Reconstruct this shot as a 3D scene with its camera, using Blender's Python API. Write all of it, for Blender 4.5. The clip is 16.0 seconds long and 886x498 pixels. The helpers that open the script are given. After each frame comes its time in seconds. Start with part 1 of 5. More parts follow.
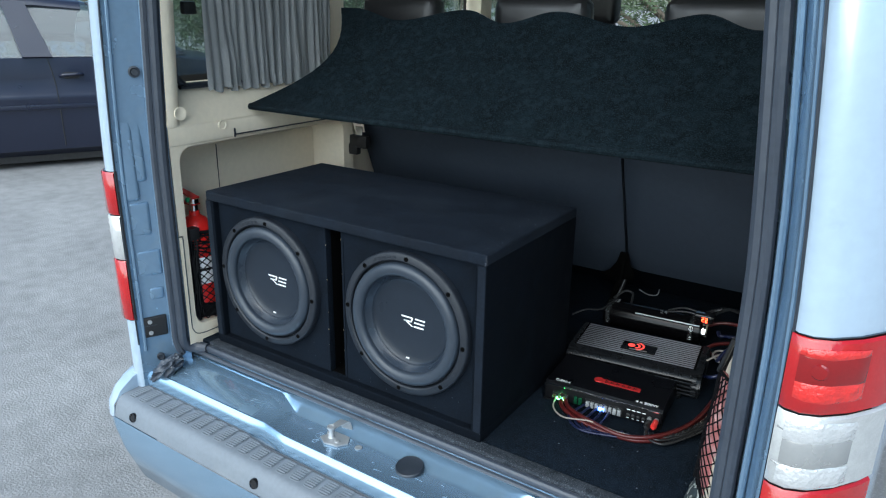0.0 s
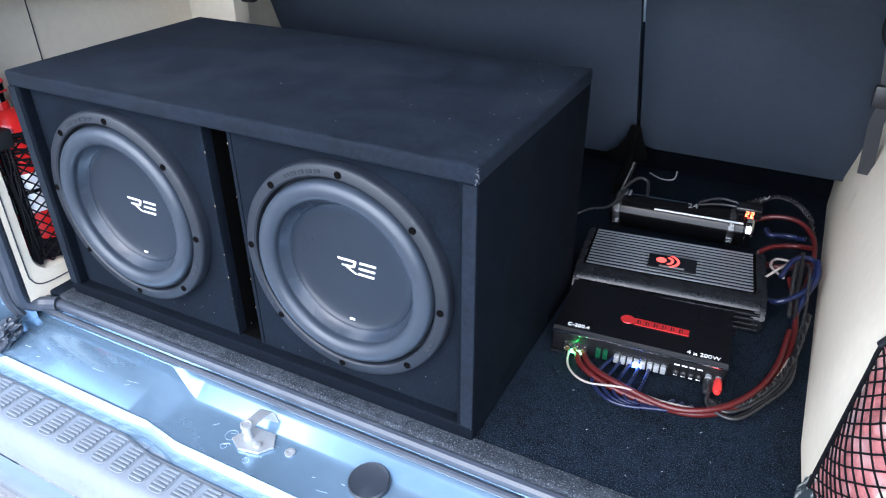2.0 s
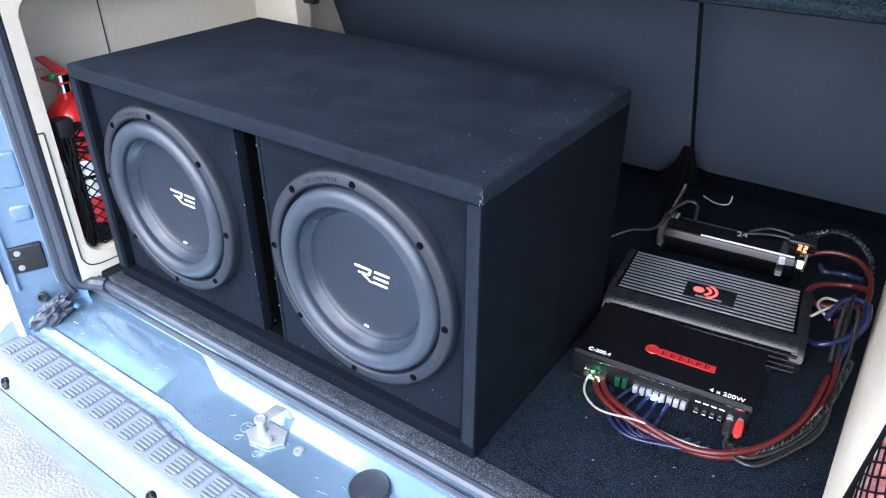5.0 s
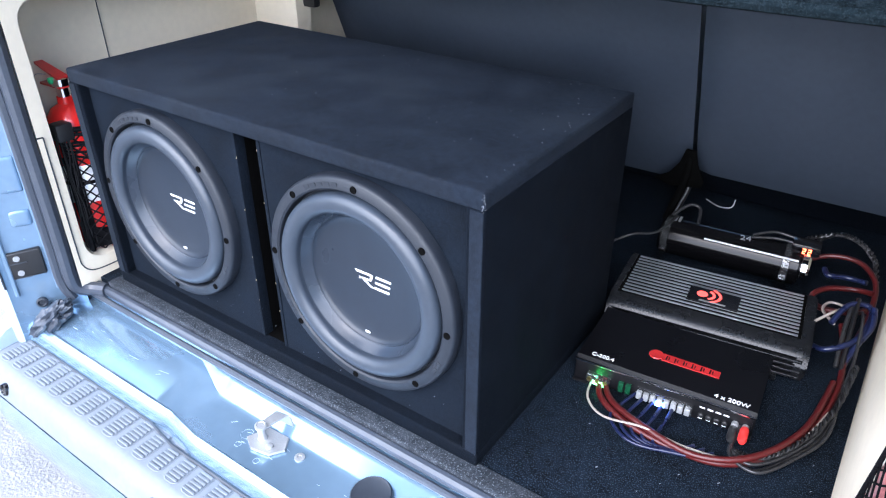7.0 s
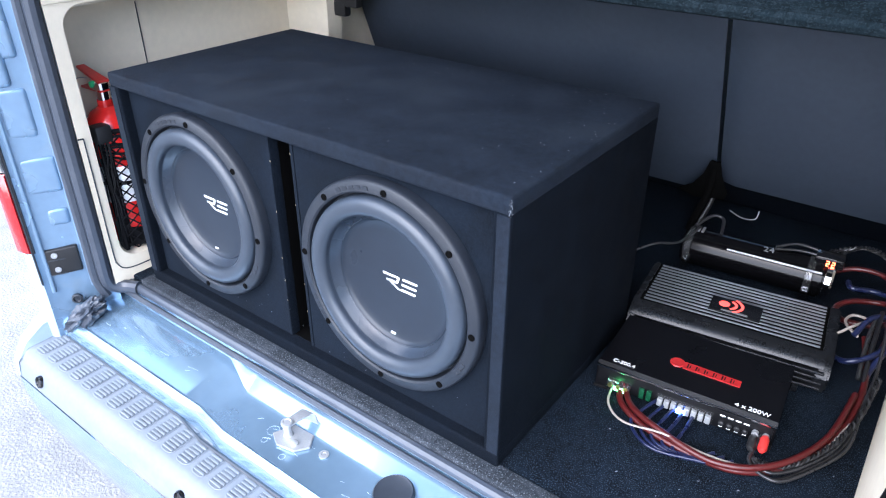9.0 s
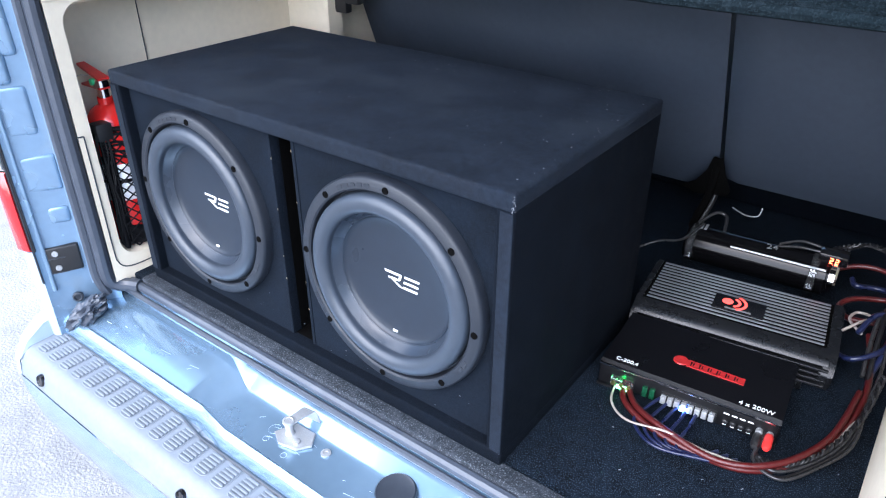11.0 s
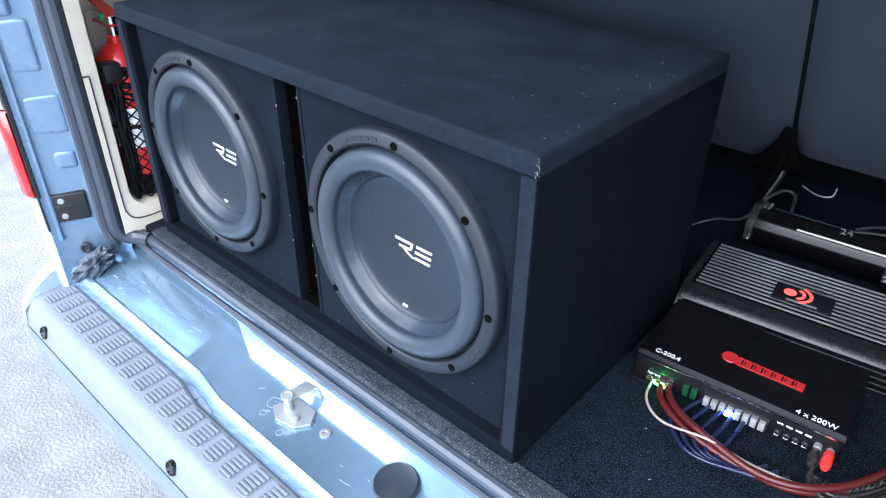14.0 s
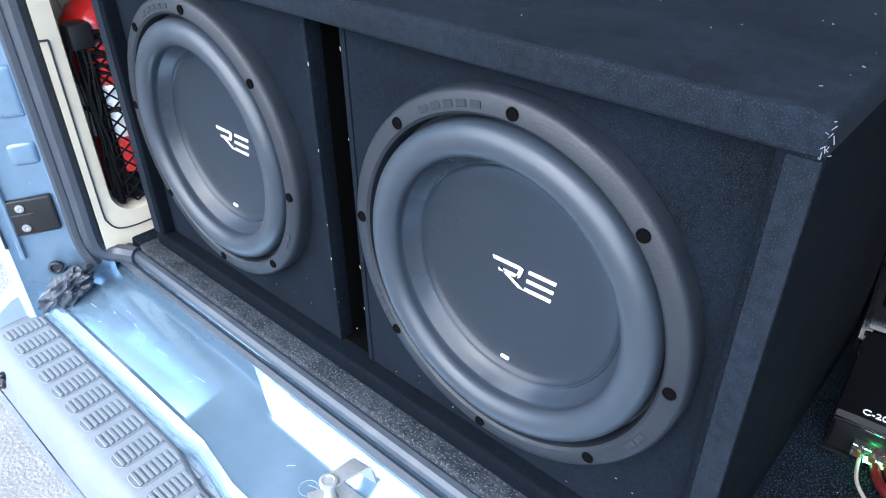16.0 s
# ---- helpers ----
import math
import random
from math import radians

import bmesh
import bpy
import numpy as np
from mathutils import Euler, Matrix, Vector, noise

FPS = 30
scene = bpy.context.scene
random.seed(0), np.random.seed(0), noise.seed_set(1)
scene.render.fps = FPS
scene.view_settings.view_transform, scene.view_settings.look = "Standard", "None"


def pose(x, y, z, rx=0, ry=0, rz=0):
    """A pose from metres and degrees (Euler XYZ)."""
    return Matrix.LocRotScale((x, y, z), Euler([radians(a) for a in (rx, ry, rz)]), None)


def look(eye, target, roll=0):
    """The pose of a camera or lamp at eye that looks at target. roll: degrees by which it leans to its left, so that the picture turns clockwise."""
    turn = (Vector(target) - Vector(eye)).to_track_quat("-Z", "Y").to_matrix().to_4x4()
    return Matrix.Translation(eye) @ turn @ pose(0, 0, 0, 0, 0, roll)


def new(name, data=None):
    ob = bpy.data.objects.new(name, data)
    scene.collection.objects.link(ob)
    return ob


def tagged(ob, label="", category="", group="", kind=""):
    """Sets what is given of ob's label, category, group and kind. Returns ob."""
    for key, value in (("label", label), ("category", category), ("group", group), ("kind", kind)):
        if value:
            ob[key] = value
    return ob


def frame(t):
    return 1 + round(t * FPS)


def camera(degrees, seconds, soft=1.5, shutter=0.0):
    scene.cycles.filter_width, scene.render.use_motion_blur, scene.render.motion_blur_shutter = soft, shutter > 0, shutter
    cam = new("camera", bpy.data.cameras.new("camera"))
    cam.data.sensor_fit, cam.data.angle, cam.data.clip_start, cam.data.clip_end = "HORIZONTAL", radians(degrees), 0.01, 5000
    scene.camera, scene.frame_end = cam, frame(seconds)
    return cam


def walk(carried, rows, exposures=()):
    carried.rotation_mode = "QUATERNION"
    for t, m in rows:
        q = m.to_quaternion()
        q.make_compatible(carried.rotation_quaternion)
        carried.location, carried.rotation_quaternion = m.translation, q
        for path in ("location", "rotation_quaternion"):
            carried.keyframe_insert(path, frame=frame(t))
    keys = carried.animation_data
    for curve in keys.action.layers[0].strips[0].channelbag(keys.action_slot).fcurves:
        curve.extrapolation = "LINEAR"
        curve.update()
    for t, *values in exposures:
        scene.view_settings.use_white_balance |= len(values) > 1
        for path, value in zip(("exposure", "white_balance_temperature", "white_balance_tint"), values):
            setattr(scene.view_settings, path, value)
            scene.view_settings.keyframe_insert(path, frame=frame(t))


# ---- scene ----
cam = camera(64.7, 16.0, soft=1.2)
PATH = [
    (0, (0.606, -1.059, 1.44), (-0.44, 0.515, 0.787), 0.9),
    (0.5, (0.594, -0.963, 1.397), (-0.46, 0.571, 0.664), 0.2),
    (1, (0.513, -0.863, 1.362), (-0.506, 0.666, 0.573), -0.9),
    (1.5, (0.393, -0.735, 1.324), (-0.54, 0.771, 0.397), -1.3),
    (2, (0.285, -0.626, 1.313), (-0.514, 0.898, 0.295), -0.3),
    (2.5, (0.244, -0.584, 1.318), (-0.545, 0.93, 0.277), -0.0),
    (3, (0.272, -0.572, 1.321), (-0.59, 0.901, 0.277), -0.0),
    (3.5, (0.309, -0.559, 1.324), (-0.65, 0.84, 0.264), 0.0),
    (4, (0.333, -0.568, 1.326), (-0.682, 0.809, 0.289), 0.0),
    (4.5, (0.348, -0.569, 1.332), (-0.658, 0.826, 0.31), 0.3),
    (4.7, (0.35, -0.57, 1.331), (-0.644, 0.834, 0.312), 0.2),
    (6.8, (0.34, -0.56, 1.325), (-0.639, 0.847, 0.293), -0.0),
    (7, (0.343, -0.563, 1.329), (-0.649, 0.845, 0.312), 0.0),
    (7.5, (0.345, -0.568, 1.331), (-0.668, 0.836, 0.329), 0.1),
    (8, (0.348, -0.578, 1.33), (-0.674, 0.815, 0.321), 0.2),
    (8.5, (0.349, -0.584, 1.331), (-0.685, 0.803, 0.327), 0.4),
    (9, (0.349, -0.586, 1.334), (-0.696, 0.799, 0.339), 0.2),
    (11.5, (0.344, -0.581, 1.329), (-0.701, 0.797, 0.323), 0.0),
    (12, (0.343, -0.577, 1.327), (-0.696, 0.799, 0.314), -0.1),
    (12.5, (0.342, -0.575, 1.326), (-0.7, 0.795, 0.308), -0.3),
    (13, (0.341, -0.554, 1.32), (-0.709, 0.799, 0.288), -0.6),
    (13.5, (0.34, -0.52, 1.308), (-0.746, 0.788, 0.254), -0.4),
    (14, (0.314, -0.477, 1.275), (-0.808, 0.772, 0.19), 0.5),
    (14.5, (0.247, -0.434, 1.229), (-0.865, 0.815, 0.132), 0.6),
    (15, (0.162, -0.383, 1.184), (-0.924, 0.849, 0.043), -1.2),
    (15.5, (0.106, -0.353, 1.147), (-0.968, 0.864, -0.021), -0.2),
    (16, (0.069, -0.347, 1.136), (-1.063, 0.886, 0.041), -0.8),
]
walk(cam, [(t, look(eye, target, roll)) for t, eye, target, roll in PATH],
     exposures=[(0, 0.68, 5700, 0), (1.0, 1.08, 5550, 3), (1.5, 1.34, 5500, 8), (2.5, 2.05, 5500, 12), (3.5, 2.14, 5550, 13), (4.5, 1.95, 5600, 13), (7.0, 1.97, 5600, 13), (9.0, 1.93, 5600, 13), (12.5, 1.88, 5600, 12), (13.5, 1.84, 5600, 11), (14.5, 1.72, 5650, 8), (16.0, 1.75, 5650, 7)])

# ---- world, sun, exposure ----
world = bpy.data.worlds.new("sky")
scene.world = world
world.use_nodes = True
wn = world.node_tree.nodes
sky = wn.new("ShaderNodeTexSky")
sky.sky_type = 'NISHITA'
sky.sun_disc = False
sky.sun_elevation = radians(46)
sky.sun_rotation = radians(181)
sky.air_density, sky.dust_density, sky.ozone_density = 1.0, 2.0, 1.5
wn["Background"].inputs["Strength"].default_value = 0.13
world.node_tree.links.new(sky.outputs[0], wn["Background"].inputs["Color"])

sun_data = bpy.data.lights.new("sun", 'SUN')
sun_data.energy, sun_data.angle, sun_data.color = 3.6, radians(100), (1.0, 0.965, 0.92)
sun = new("sun", sun_data)
sun.matrix_world = look((0, 0, 10), (0.1, 7.0, 10 - 7.0))


# ---- materials ----
def mat(name, col, rough=0.5, metal=0.0, var=0.15, scale=20.0, bump=0.0, bscale=200.0, coat=0.0, spec=0.5,
        trans=0.0, emit=0.0, fleck=None, fleck_scale=900.0, fleck_at=0.62, sheen=0.0, dirt=None, dirt_scale=6.0, dirt_at=0.6, alpha=1.0):
    """A surface with colour variation at two scales, roughness variation and fine relief."""
    m = bpy.data.materials.new(name)
    m.use_nodes = True
    nt = m.node_tree
    n, l = nt.nodes, nt.links
    b = n["Principled BSDF"]
    b.inputs["Roughness"].default_value = rough
    b.inputs["Metallic"].default_value = metal
    b.inputs["Coat Weight"].default_value = coat
    b.inputs["Coat Roughness"].default_value = 0.06
    b.inputs["Specular IOR Level"].default_value = spec
    b.inputs["Transmission Weight"].default_value = trans
    b.inputs["Sheen Weight"].default_value = sheen
    b.inputs["Sheen Tint"].default_value = (*[c / max(col) for c in col], 1)
    b.inputs["Alpha"].default_value = alpha
    tc = n.new("ShaderNodeTexCoord")
    def noise_tex(sc, detail=4.0):
        t = n.new("ShaderNodeTexNoise")
        t.inputs["Scale"].default_value = sc
        t.inputs["Detail"].default_value = detail
        l.new(tc.outputs["Object"], t.inputs["Vector"])
        return t
    n1, n2 = noise_tex(scale), noise_tex(scale * 9)
    add = n.new("ShaderNodeMath")
    add.operation = 'ADD'
    l.new(n1.outputs["Fac"], add.inputs[0])
    l.new(n2.outputs["Fac"], add.inputs[1])
    ramp = n.new("ShaderNodeMapRange")
    ramp.inputs["From Min"].default_value, ramp.inputs["From Max"].default_value = 0.6, 1.4
    ramp.inputs["To Min"].default_value, ramp.inputs["To Max"].default_value = 1 - var, 1 + var
    l.new(add.outputs[0], ramp.inputs["Value"])
    mul = n.new("ShaderNodeMix")
    mul.data_type, mul.blend_type = 'RGBA', 'MULTIPLY'
    mul.inputs["Factor"].default_value = 1.0
    mul.inputs["A"].default_value = (*col, 1)
    l.new(ramp.outputs[0], mul.inputs["B"])
    out = mul.outputs["Result"]
    def layer(colour, sc, at, width, detail):
        nonlocal out
        t = noise_tex(sc, detail)
        r = n.new("ShaderNodeMapRange")
        r.inputs["From Min"].default_value, r.inputs["From Max"].default_value = at, at + width
        l.new(t.outputs["Fac"], r.inputs["Value"])
        mx = n.new("ShaderNodeMix")
        mx.data_type = 'RGBA'
        l.new(r.outputs[0], mx.inputs["Factor"])
        l.new(out, mx.inputs["A"])
        mx.inputs["B"].default_value = (*colour, 1)
        out = mx.outputs["Result"]
    if dirt:
        layer(dirt, dirt_scale, dirt_at, 0.25, 6.0)
    if fleck:
        layer(fleck, fleck_scale, fleck_at, 0.12, 2.0)
    l.new(out, b.inputs["Base Color"])
    rr = n.new("ShaderNodeMapRange")
    rr.inputs["From Min"].default_value, rr.inputs["From Max"].default_value = 0.3, 0.7
    rr.inputs["To Min"].default_value, rr.inputs["To Max"].default_value = max(0.02, rough * 0.8), min(1, rough * 1.2)
    l.new(n1.outputs["Fac"], rr.inputs["Value"])
    l.new(rr.outputs[0], b.inputs["Roughness"])
    if bump:
        bt = noise_tex(bscale, 3.0)
        bn = n.new("ShaderNodeBump")
        bn.inputs["Strength"].default_value = min(1.0, bump)
        bn.inputs["Distance"].default_value = 0.6 / bscale
        l.new(bt.outputs["Fac"], bn.inputs["Height"])
        l.new(bn.outputs[0], b.inputs["Normal"])
    if emit:
        b.inputs["Emission Color"].default_value = (*col, 1)
        b.inputs["Emission Strength"].default_value = emit
    return m


M = {
    "sill": mat("blue_sill_paint", (0.29, 0.43, 0.58), 0.18, 0.70, 0.06, 6, coat=0.7, dirt=(0.35, 0.48, 0.62), dirt_scale=18, dirt_at=0.60, fleck=(0.62, 0.68, 0.74), fleck_scale=160, fleck_at=0.74),
    # one blue paint twice: lightened for sky glare outside, darkened for shaded inner faces
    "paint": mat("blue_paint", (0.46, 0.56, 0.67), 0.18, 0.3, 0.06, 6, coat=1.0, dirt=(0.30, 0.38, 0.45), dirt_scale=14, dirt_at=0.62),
    "paint_shaded": mat("blue_paint_shaded", (0.20, 0.30, 0.42), 0.25, 0.5, 0.08, 9, coat=0.4, dirt=(0.24, 0.32, 0.40), dirt_scale=22, dirt_at=0.58),
    "bumper": mat("grey_bumper_plastic", (0.145, 0.165, 0.19), 0.5, 0, 0.12, 12, bump=0.25, bscale=700, dirt=(0.19, 0.205, 0.22), dirt_scale=10),
    "beige": mat("beige_trim", (0.76, 0.67, 0.52), 0.55, 0, 0.06, 8, bump=0.25, bscale=900, dirt=(0.46, 0.40, 0.29), dirt_scale=7, dirt_at=0.64),
    # black carpet in three tones: dark for shaded sides, light for the lit top
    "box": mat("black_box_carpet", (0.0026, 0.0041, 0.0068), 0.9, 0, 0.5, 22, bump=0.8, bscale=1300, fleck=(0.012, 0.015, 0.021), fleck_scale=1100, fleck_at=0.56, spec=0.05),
    "box_top": mat("lit_dusty_box_carpet", (0.0062, 0.0092, 0.0150), 0.9, 0, 0.6, 14, bump=0.8, bscale=1300, fleck=(0.020, 0.025, 0.034), fleck_scale=1000, fleck_at=0.56, spec=0.12, dirt=(0.012, 0.016, 0.022), dirt_scale=7, dirt_at=0.52, sheen=0.012),
    "baffle": mat("black_baffle_carpet", (0.0045, 0.0068, 0.0110), 0.9, 0, 0.5, 24, bump=0.8, bscale=1200, fleck=(0.015, 0.019, 0.026), fleck_scale=1000, fleck_at=0.55, spec=0.05),
    "carpet": mat("charcoal_load_carpet", (0.0035, 0.006, 0.0100), 0.98, 0, 0.8, 9, bump=1.0, bscale=900, fleck=(0.036, 0.048, 0.066), fleck_scale=560, fleck_at=0.55, spec=0.05),
    "worn": mat("worn_carpet_edge", (0.030, 0.035, 0.043), 0.98, 0, 0.6, 22, bump=1.0, bscale=420, dirt=(0.012, 0.015, 0.02), dirt_scale=45, dirt_at=0.46, fleck=(0.105, 0.118, 0.135), fleck_scale=430, fleck_at=0.56, spec=0.1),
    "shelf": mat("charcoal_shelf_carpet", (0.005, 0.0085, 0.0108), 0.95, 0, 0.8, 22, bump=1.0, bscale=420, fleck=(0.014, 0.021, 0.026), fleck_scale=420, fleck_at=0.52, spec=0.05, dirt=(0.013, 0.020, 0.025), dirt_scale=60, dirt_at=0.50),
    "seat": mat("dark_seat_back", (0.030, 0.039, 0.055), 0.55, 0, 0.12, 9, bump=0.2, bscale=1200, spec=0.35),
    "rubber": mat("black_rubber", (0.020, 0.025, 0.034), 0.40, 0, 0.15, 14, bump=0.15, bscale=500, dirt=(0.055, 0.062, 0.072), dirt_scale=18, dirt_at=0.58),
    "seal": mat("grey_rubber_seal", (0.040, 0.048, 0.064), 0.36, 0, 0.15, 14, bump=0.15, bscale=500, dirt=(0.075, 0.083, 0.095), dirt_scale=18, dirt_at=0.58),
    "net": mat("black_net_cord", (0.004, 0.004, 0.005), 0.85, 0, 0.2, 60, spec=0.1),
    "black": mat("black_plastic", (0.012, 0.012, 0.013), 0.42, 0, 0.12, 30, bump=0.1, bscale=800),
    "gloss": mat("gloss_black", (0.006, 0.006, 0.007), 0.12, 0, 0.1, 10, coat=0.4),
    # near-black for shaded port, bolt holes and rib gaps, and for black cloth
    "void": mat("near_black_fill", (0.002, 0.002, 0.002), 0.95, 0, 0.2, 20, spec=0.03),
    "frame": mat("speaker_rubber_ring", (0.010, 0.013, 0.019), 0.52, 0, 0.12, 26, bump=0.25, bscale=500, spec=0.4),
    "surround": mat("foam_surround", (0.027, 0.035, 0.048), 0.36, 0, 0.1, 20, bump=0.1, bscale=900, spec=0.45),
    "cone": mat("black_speaker_cone", (0.018, 0.025, 0.037), 0.28, 0, 0.12, 9, bump=0.1, bscale=1100, spec=0.4),
    "cap": mat("black_dust_cap", (0.012, 0.017, 0.026), 0.33, 0, 0.12, 9, bump=0.1, bscale=1100, spec=0.35),
    "scratch": mat("pale_scratch", (0.50, 0.60, 0.70), 0.35, 0.3, 0.1, 60),
    "white": mat("white_print", (0.82, 0.83, 0.84), 0.5, 0, 0.06, 40),
    "amp": mat("black_amp_top", (0.003, 0.003, 0.004), 0.3, 0.0, 0.2, 12, dirt=(0.012, 0.012, 0.013), dirt_scale=40, dirt_at=0.68, spec=0.3),
    "amp_face": mat("black_amp_front", (0.005, 0.005, 0.006), 0.4, 0, 0.15, 30, spec=0.25),
    "heatsink": mat("black_anodised_metal", (0.012, 0.013, 0.015), 0.27, 0.3, 0.15, 30, spec=0.4),
    # heat sink metal brightened to carry the highlights on the ribs
    "fin": mat("rib_highlight_metal", (0.34, 0.35, 0.38), 0.36, 0.85, 0.1, 30, bump=0.1, bscale=900),
    "red_badge": mat("red_badge", (0.55, 0.03, 0.03), 0.35, 0.3, 0.25, 60),
    "red_glow": mat("red_lit_badge", (1.0, 0.08, 0.06), 0.4, 0, 0.05, 30, emit=0.55),
    "chrome": mat("chrome", (0.80, 0.81, 0.83), 0.12, 1.0, 0.05, 20),
    "zinc": mat("zinc_latch", (0.40, 0.41, 0.42), 0.42, 0.55, 0.18, 60, bump=0.1, bscale=400),
    "clear": mat("clear_plastic", (0.80, 0.84, 0.86), 0.06, 0, 0.05, 20, trans=0.97),
    "tube": mat("dark_capacitor_tube", (0.003, 0.003, 0.0035), 0.16, 0, 0.1, 12, spec=0.2),
    "red_ext": mat("red_extinguisher_paint", (0.62, 0.018, 0.015), 0.22, 0, 0.08, 12, coat=0.5),
    "red_plastic": mat("red_plastic", (0.60, 0.03, 0.025), 0.35, 0, 0.1, 30),
    "fuse": mat("green_fuse", (0.006, 0.045, 0.02), 0.25, 0, 0.1, 40),
    "lint": mat("grey_lint", (0.17, 0.18, 0.20), 0.9, 0, 0.2, 40),
    "green": mat("green_pin", (0.04, 0.42, 0.16), 0.4, 0, 0.1, 40),
    "brass": mat("brass", (0.55, 0.42, 0.18), 0.3, 1.0, 0.1, 40),
    "wire_red": mat("red_cable", (0.060, 0.004, 0.004), 0.42, 0, 0.12, 40),
    "wire_blue": mat("blue_cable", (0.008, 0.012, 0.042), 0.3, 0, 0.12, 40),
    "wire_black": mat("black_cable", (0.006, 0.006, 0.007), 0.4, 0, 0.15, 40),
    "wire_silver": mat("silver_cable", (0.042, 0.042, 0.044), 0.32, 0.5, 0.3, 160),
    "wire_white": mat("pale_cable", (0.32, 0.28, 0.25), 0.4, 0, 0.12, 40),
    "facets": mat("faceted_reflector", (0.80, 0.80, 0.79), 0.16, 0.6, 0.08, 40, coat=0.8, bump=0.6, bscale=120),
    "lens_glow": mat("bright_red_reflector", (0.75, 0.035, 0.03), 0.12, 0.35, 0.12, 40, coat=0.8, bump=0.9, bscale=110),
    "lens_red": mat("red_lens", (0.36, 0.006, 0.008), 0.10, 0, 0.1, 30, coat=0.6, bump=0.2, bscale=120),
    "lens_dark": mat("dark_red_lens", (0.20, 0.004, 0.005), 0.15, 0, 0.1, 30, coat=0.5),
    "lens_white": mat("clear_lens", (0.52, 0.52, 0.51), 0.12, 0.3, 0.12, 60, coat=0.6, bump=0.2, bscale=130),
    "bowl": mat("silver_lamp_bowl", (0.46, 0.46, 0.45), 0.26, 0.6, 0.05, 20, coat=0.5),
    "asphalt": mat("asphalt", (0.205, 0.205, 0.205), 0.9, 0, 0.30, 1.2, bump=0.9, bscale=120, fleck=(0.30, 0.30, 0.295), fleck_scale=120, fleck_at=0.58, dirt=(0.11, 0.11, 0.11), dirt_scale=2.2, dirt_at=0.64),
    "curtain": mat("grey_curtain_cloth", (0.21, 0.215, 0.215), 0.8, 0, 0.08, 30, bump=0.3, bscale=900, sheen=0.3),
    "cloth_red": mat("red_striped_cloth", (0.50, 0.17, 0.16), 0.8, 0, 0.4, 25, bump=0.4, bscale=300, dirt=(0.55, 0.42, 0.40), dirt_scale=26, dirt_at=0.5),
    "cloth_pat": mat("patterned_cloth", (0.02, 0.03, 0.035), 0.85, 0, 0.2, 40, fleck=(0.42, 0.44, 0.40), fleck_scale=75, fleck_at=0.52, bump=0.3, bscale=400),
    "belt": mat("beige_belt", (0.55, 0.47, 0.40), 0.7, 0, 0.1, 60),
    "glass": mat("window_glass", (0.50, 0.58, 0.56), 0.02, 0, 0.02, 5, trans=0.95),
    "car_paint": mat("dark_blue_car_paint", (0.007, 0.010, 0.026), 0.34, 0.15, 0.08, 5, coat=0.3),
    "car_glass": mat("tinted_car_glass", (0.24, 0.31, 0.33), 0.03, 0, 0.05, 5, trans=0.93, coat=1.0),
    "tyre": mat("tyre_rubber", (0.02, 0.02, 0.02), 0.8, 0, 0.15, 30, bump=0.3, bscale=200),
    "bark": mat("grey_bark", (0.16, 0.13, 0.10), 0.9, 0, 0.3, 12, bump=0.8, bscale=60),
    "leaf": mat("grey_green_leaf", (0.085, 0.12, 0.06), 0.55, 0, 0.4, 4),
    "tan": mat("tan_wood_edge", (0.42, 0.33, 0.20), 0.6, 0, 0.15, 30, bump=0.3, bscale=200),
    "led_green": mat("green_led", (0.15, 1.0, 0.25), 0.4, 0, 0.02, 10, emit=22.0),
    "led_blue": mat("blue_led", (0.10, 0.22, 1.0), 0.4, 0, 0.02, 10, emit=9.0),
    "led_red": mat("red_led", (1.0, 0.07, 0.02), 0.4, 0, 0.02, 10, emit=6.0),
    "headliner": mat("pale_headliner", (0.50, 0.46, 0.38), 0.9, 0, 0.06, 10, bump=0.3, bscale=500),
}


# ---- mesh helpers ----
def finish(ob_mesh, bm, smooth_deg):
    bmesh.ops.recalc_face_normals(bm, faces=bm.faces)
    bm.to_mesh(ob_mesh)
    bm.free()
    if smooth_deg:
        ob_mesh.shade_smooth() if hasattr(ob_mesh, "shade_smooth") else None
        ob_mesh.set_sharp_from_angle(angle=radians(smooth_deg))


def part(name, bm, material, parent=None, label="", smooth=35):
    """One bmesh as one mesh object, under a thing or a part."""
    me = bpy.data.meshes.new(name)
    finish(me, bm, smooth)
    me.materials.append(M[material])
    ob = new(name, me)
    if parent:
        ob.parent = parent
    return tagged(ob, label=label)


def thing(name, label, category, group="", kind="", at=(0, 0, 0), rz=0):
    ob = new(name)
    ob.matrix_world = pose(*at, 0, 0, rz)
    ob.empty_display_size = 0.05
    return tagged(ob, label, category, group, kind)


def add_box(bm, x0, x1, y0, y1, z0, z1, bev=0.0, seg=2):
    vs = [bm.verts.new((x, y, z)) for x in (x0, x1) for y in (y0, y1) for z in (z0, z1)]
    quads = [(0, 1, 3, 2), (4, 6, 7, 5), (0, 4, 5, 1), (2, 3, 7, 6), (0, 2, 6, 4), (1, 5, 7, 3)]
    fs = [bm.faces.new([vs[i] for i in q]) for q in quads]
    if bev:
        es = list({e for f in fs for e in f.edges})
        bmesh.ops.bevel(bm, geom=es, offset=bev, segments=seg, affect='EDGES', profile=0.6)
    return bm


def box(x0, x1, y0, y1, z0, z1, bev=0.0, seg=2):
    return add_box(bmesh.new(), x0, x1, y0, y1, z0, z1, bev, seg)


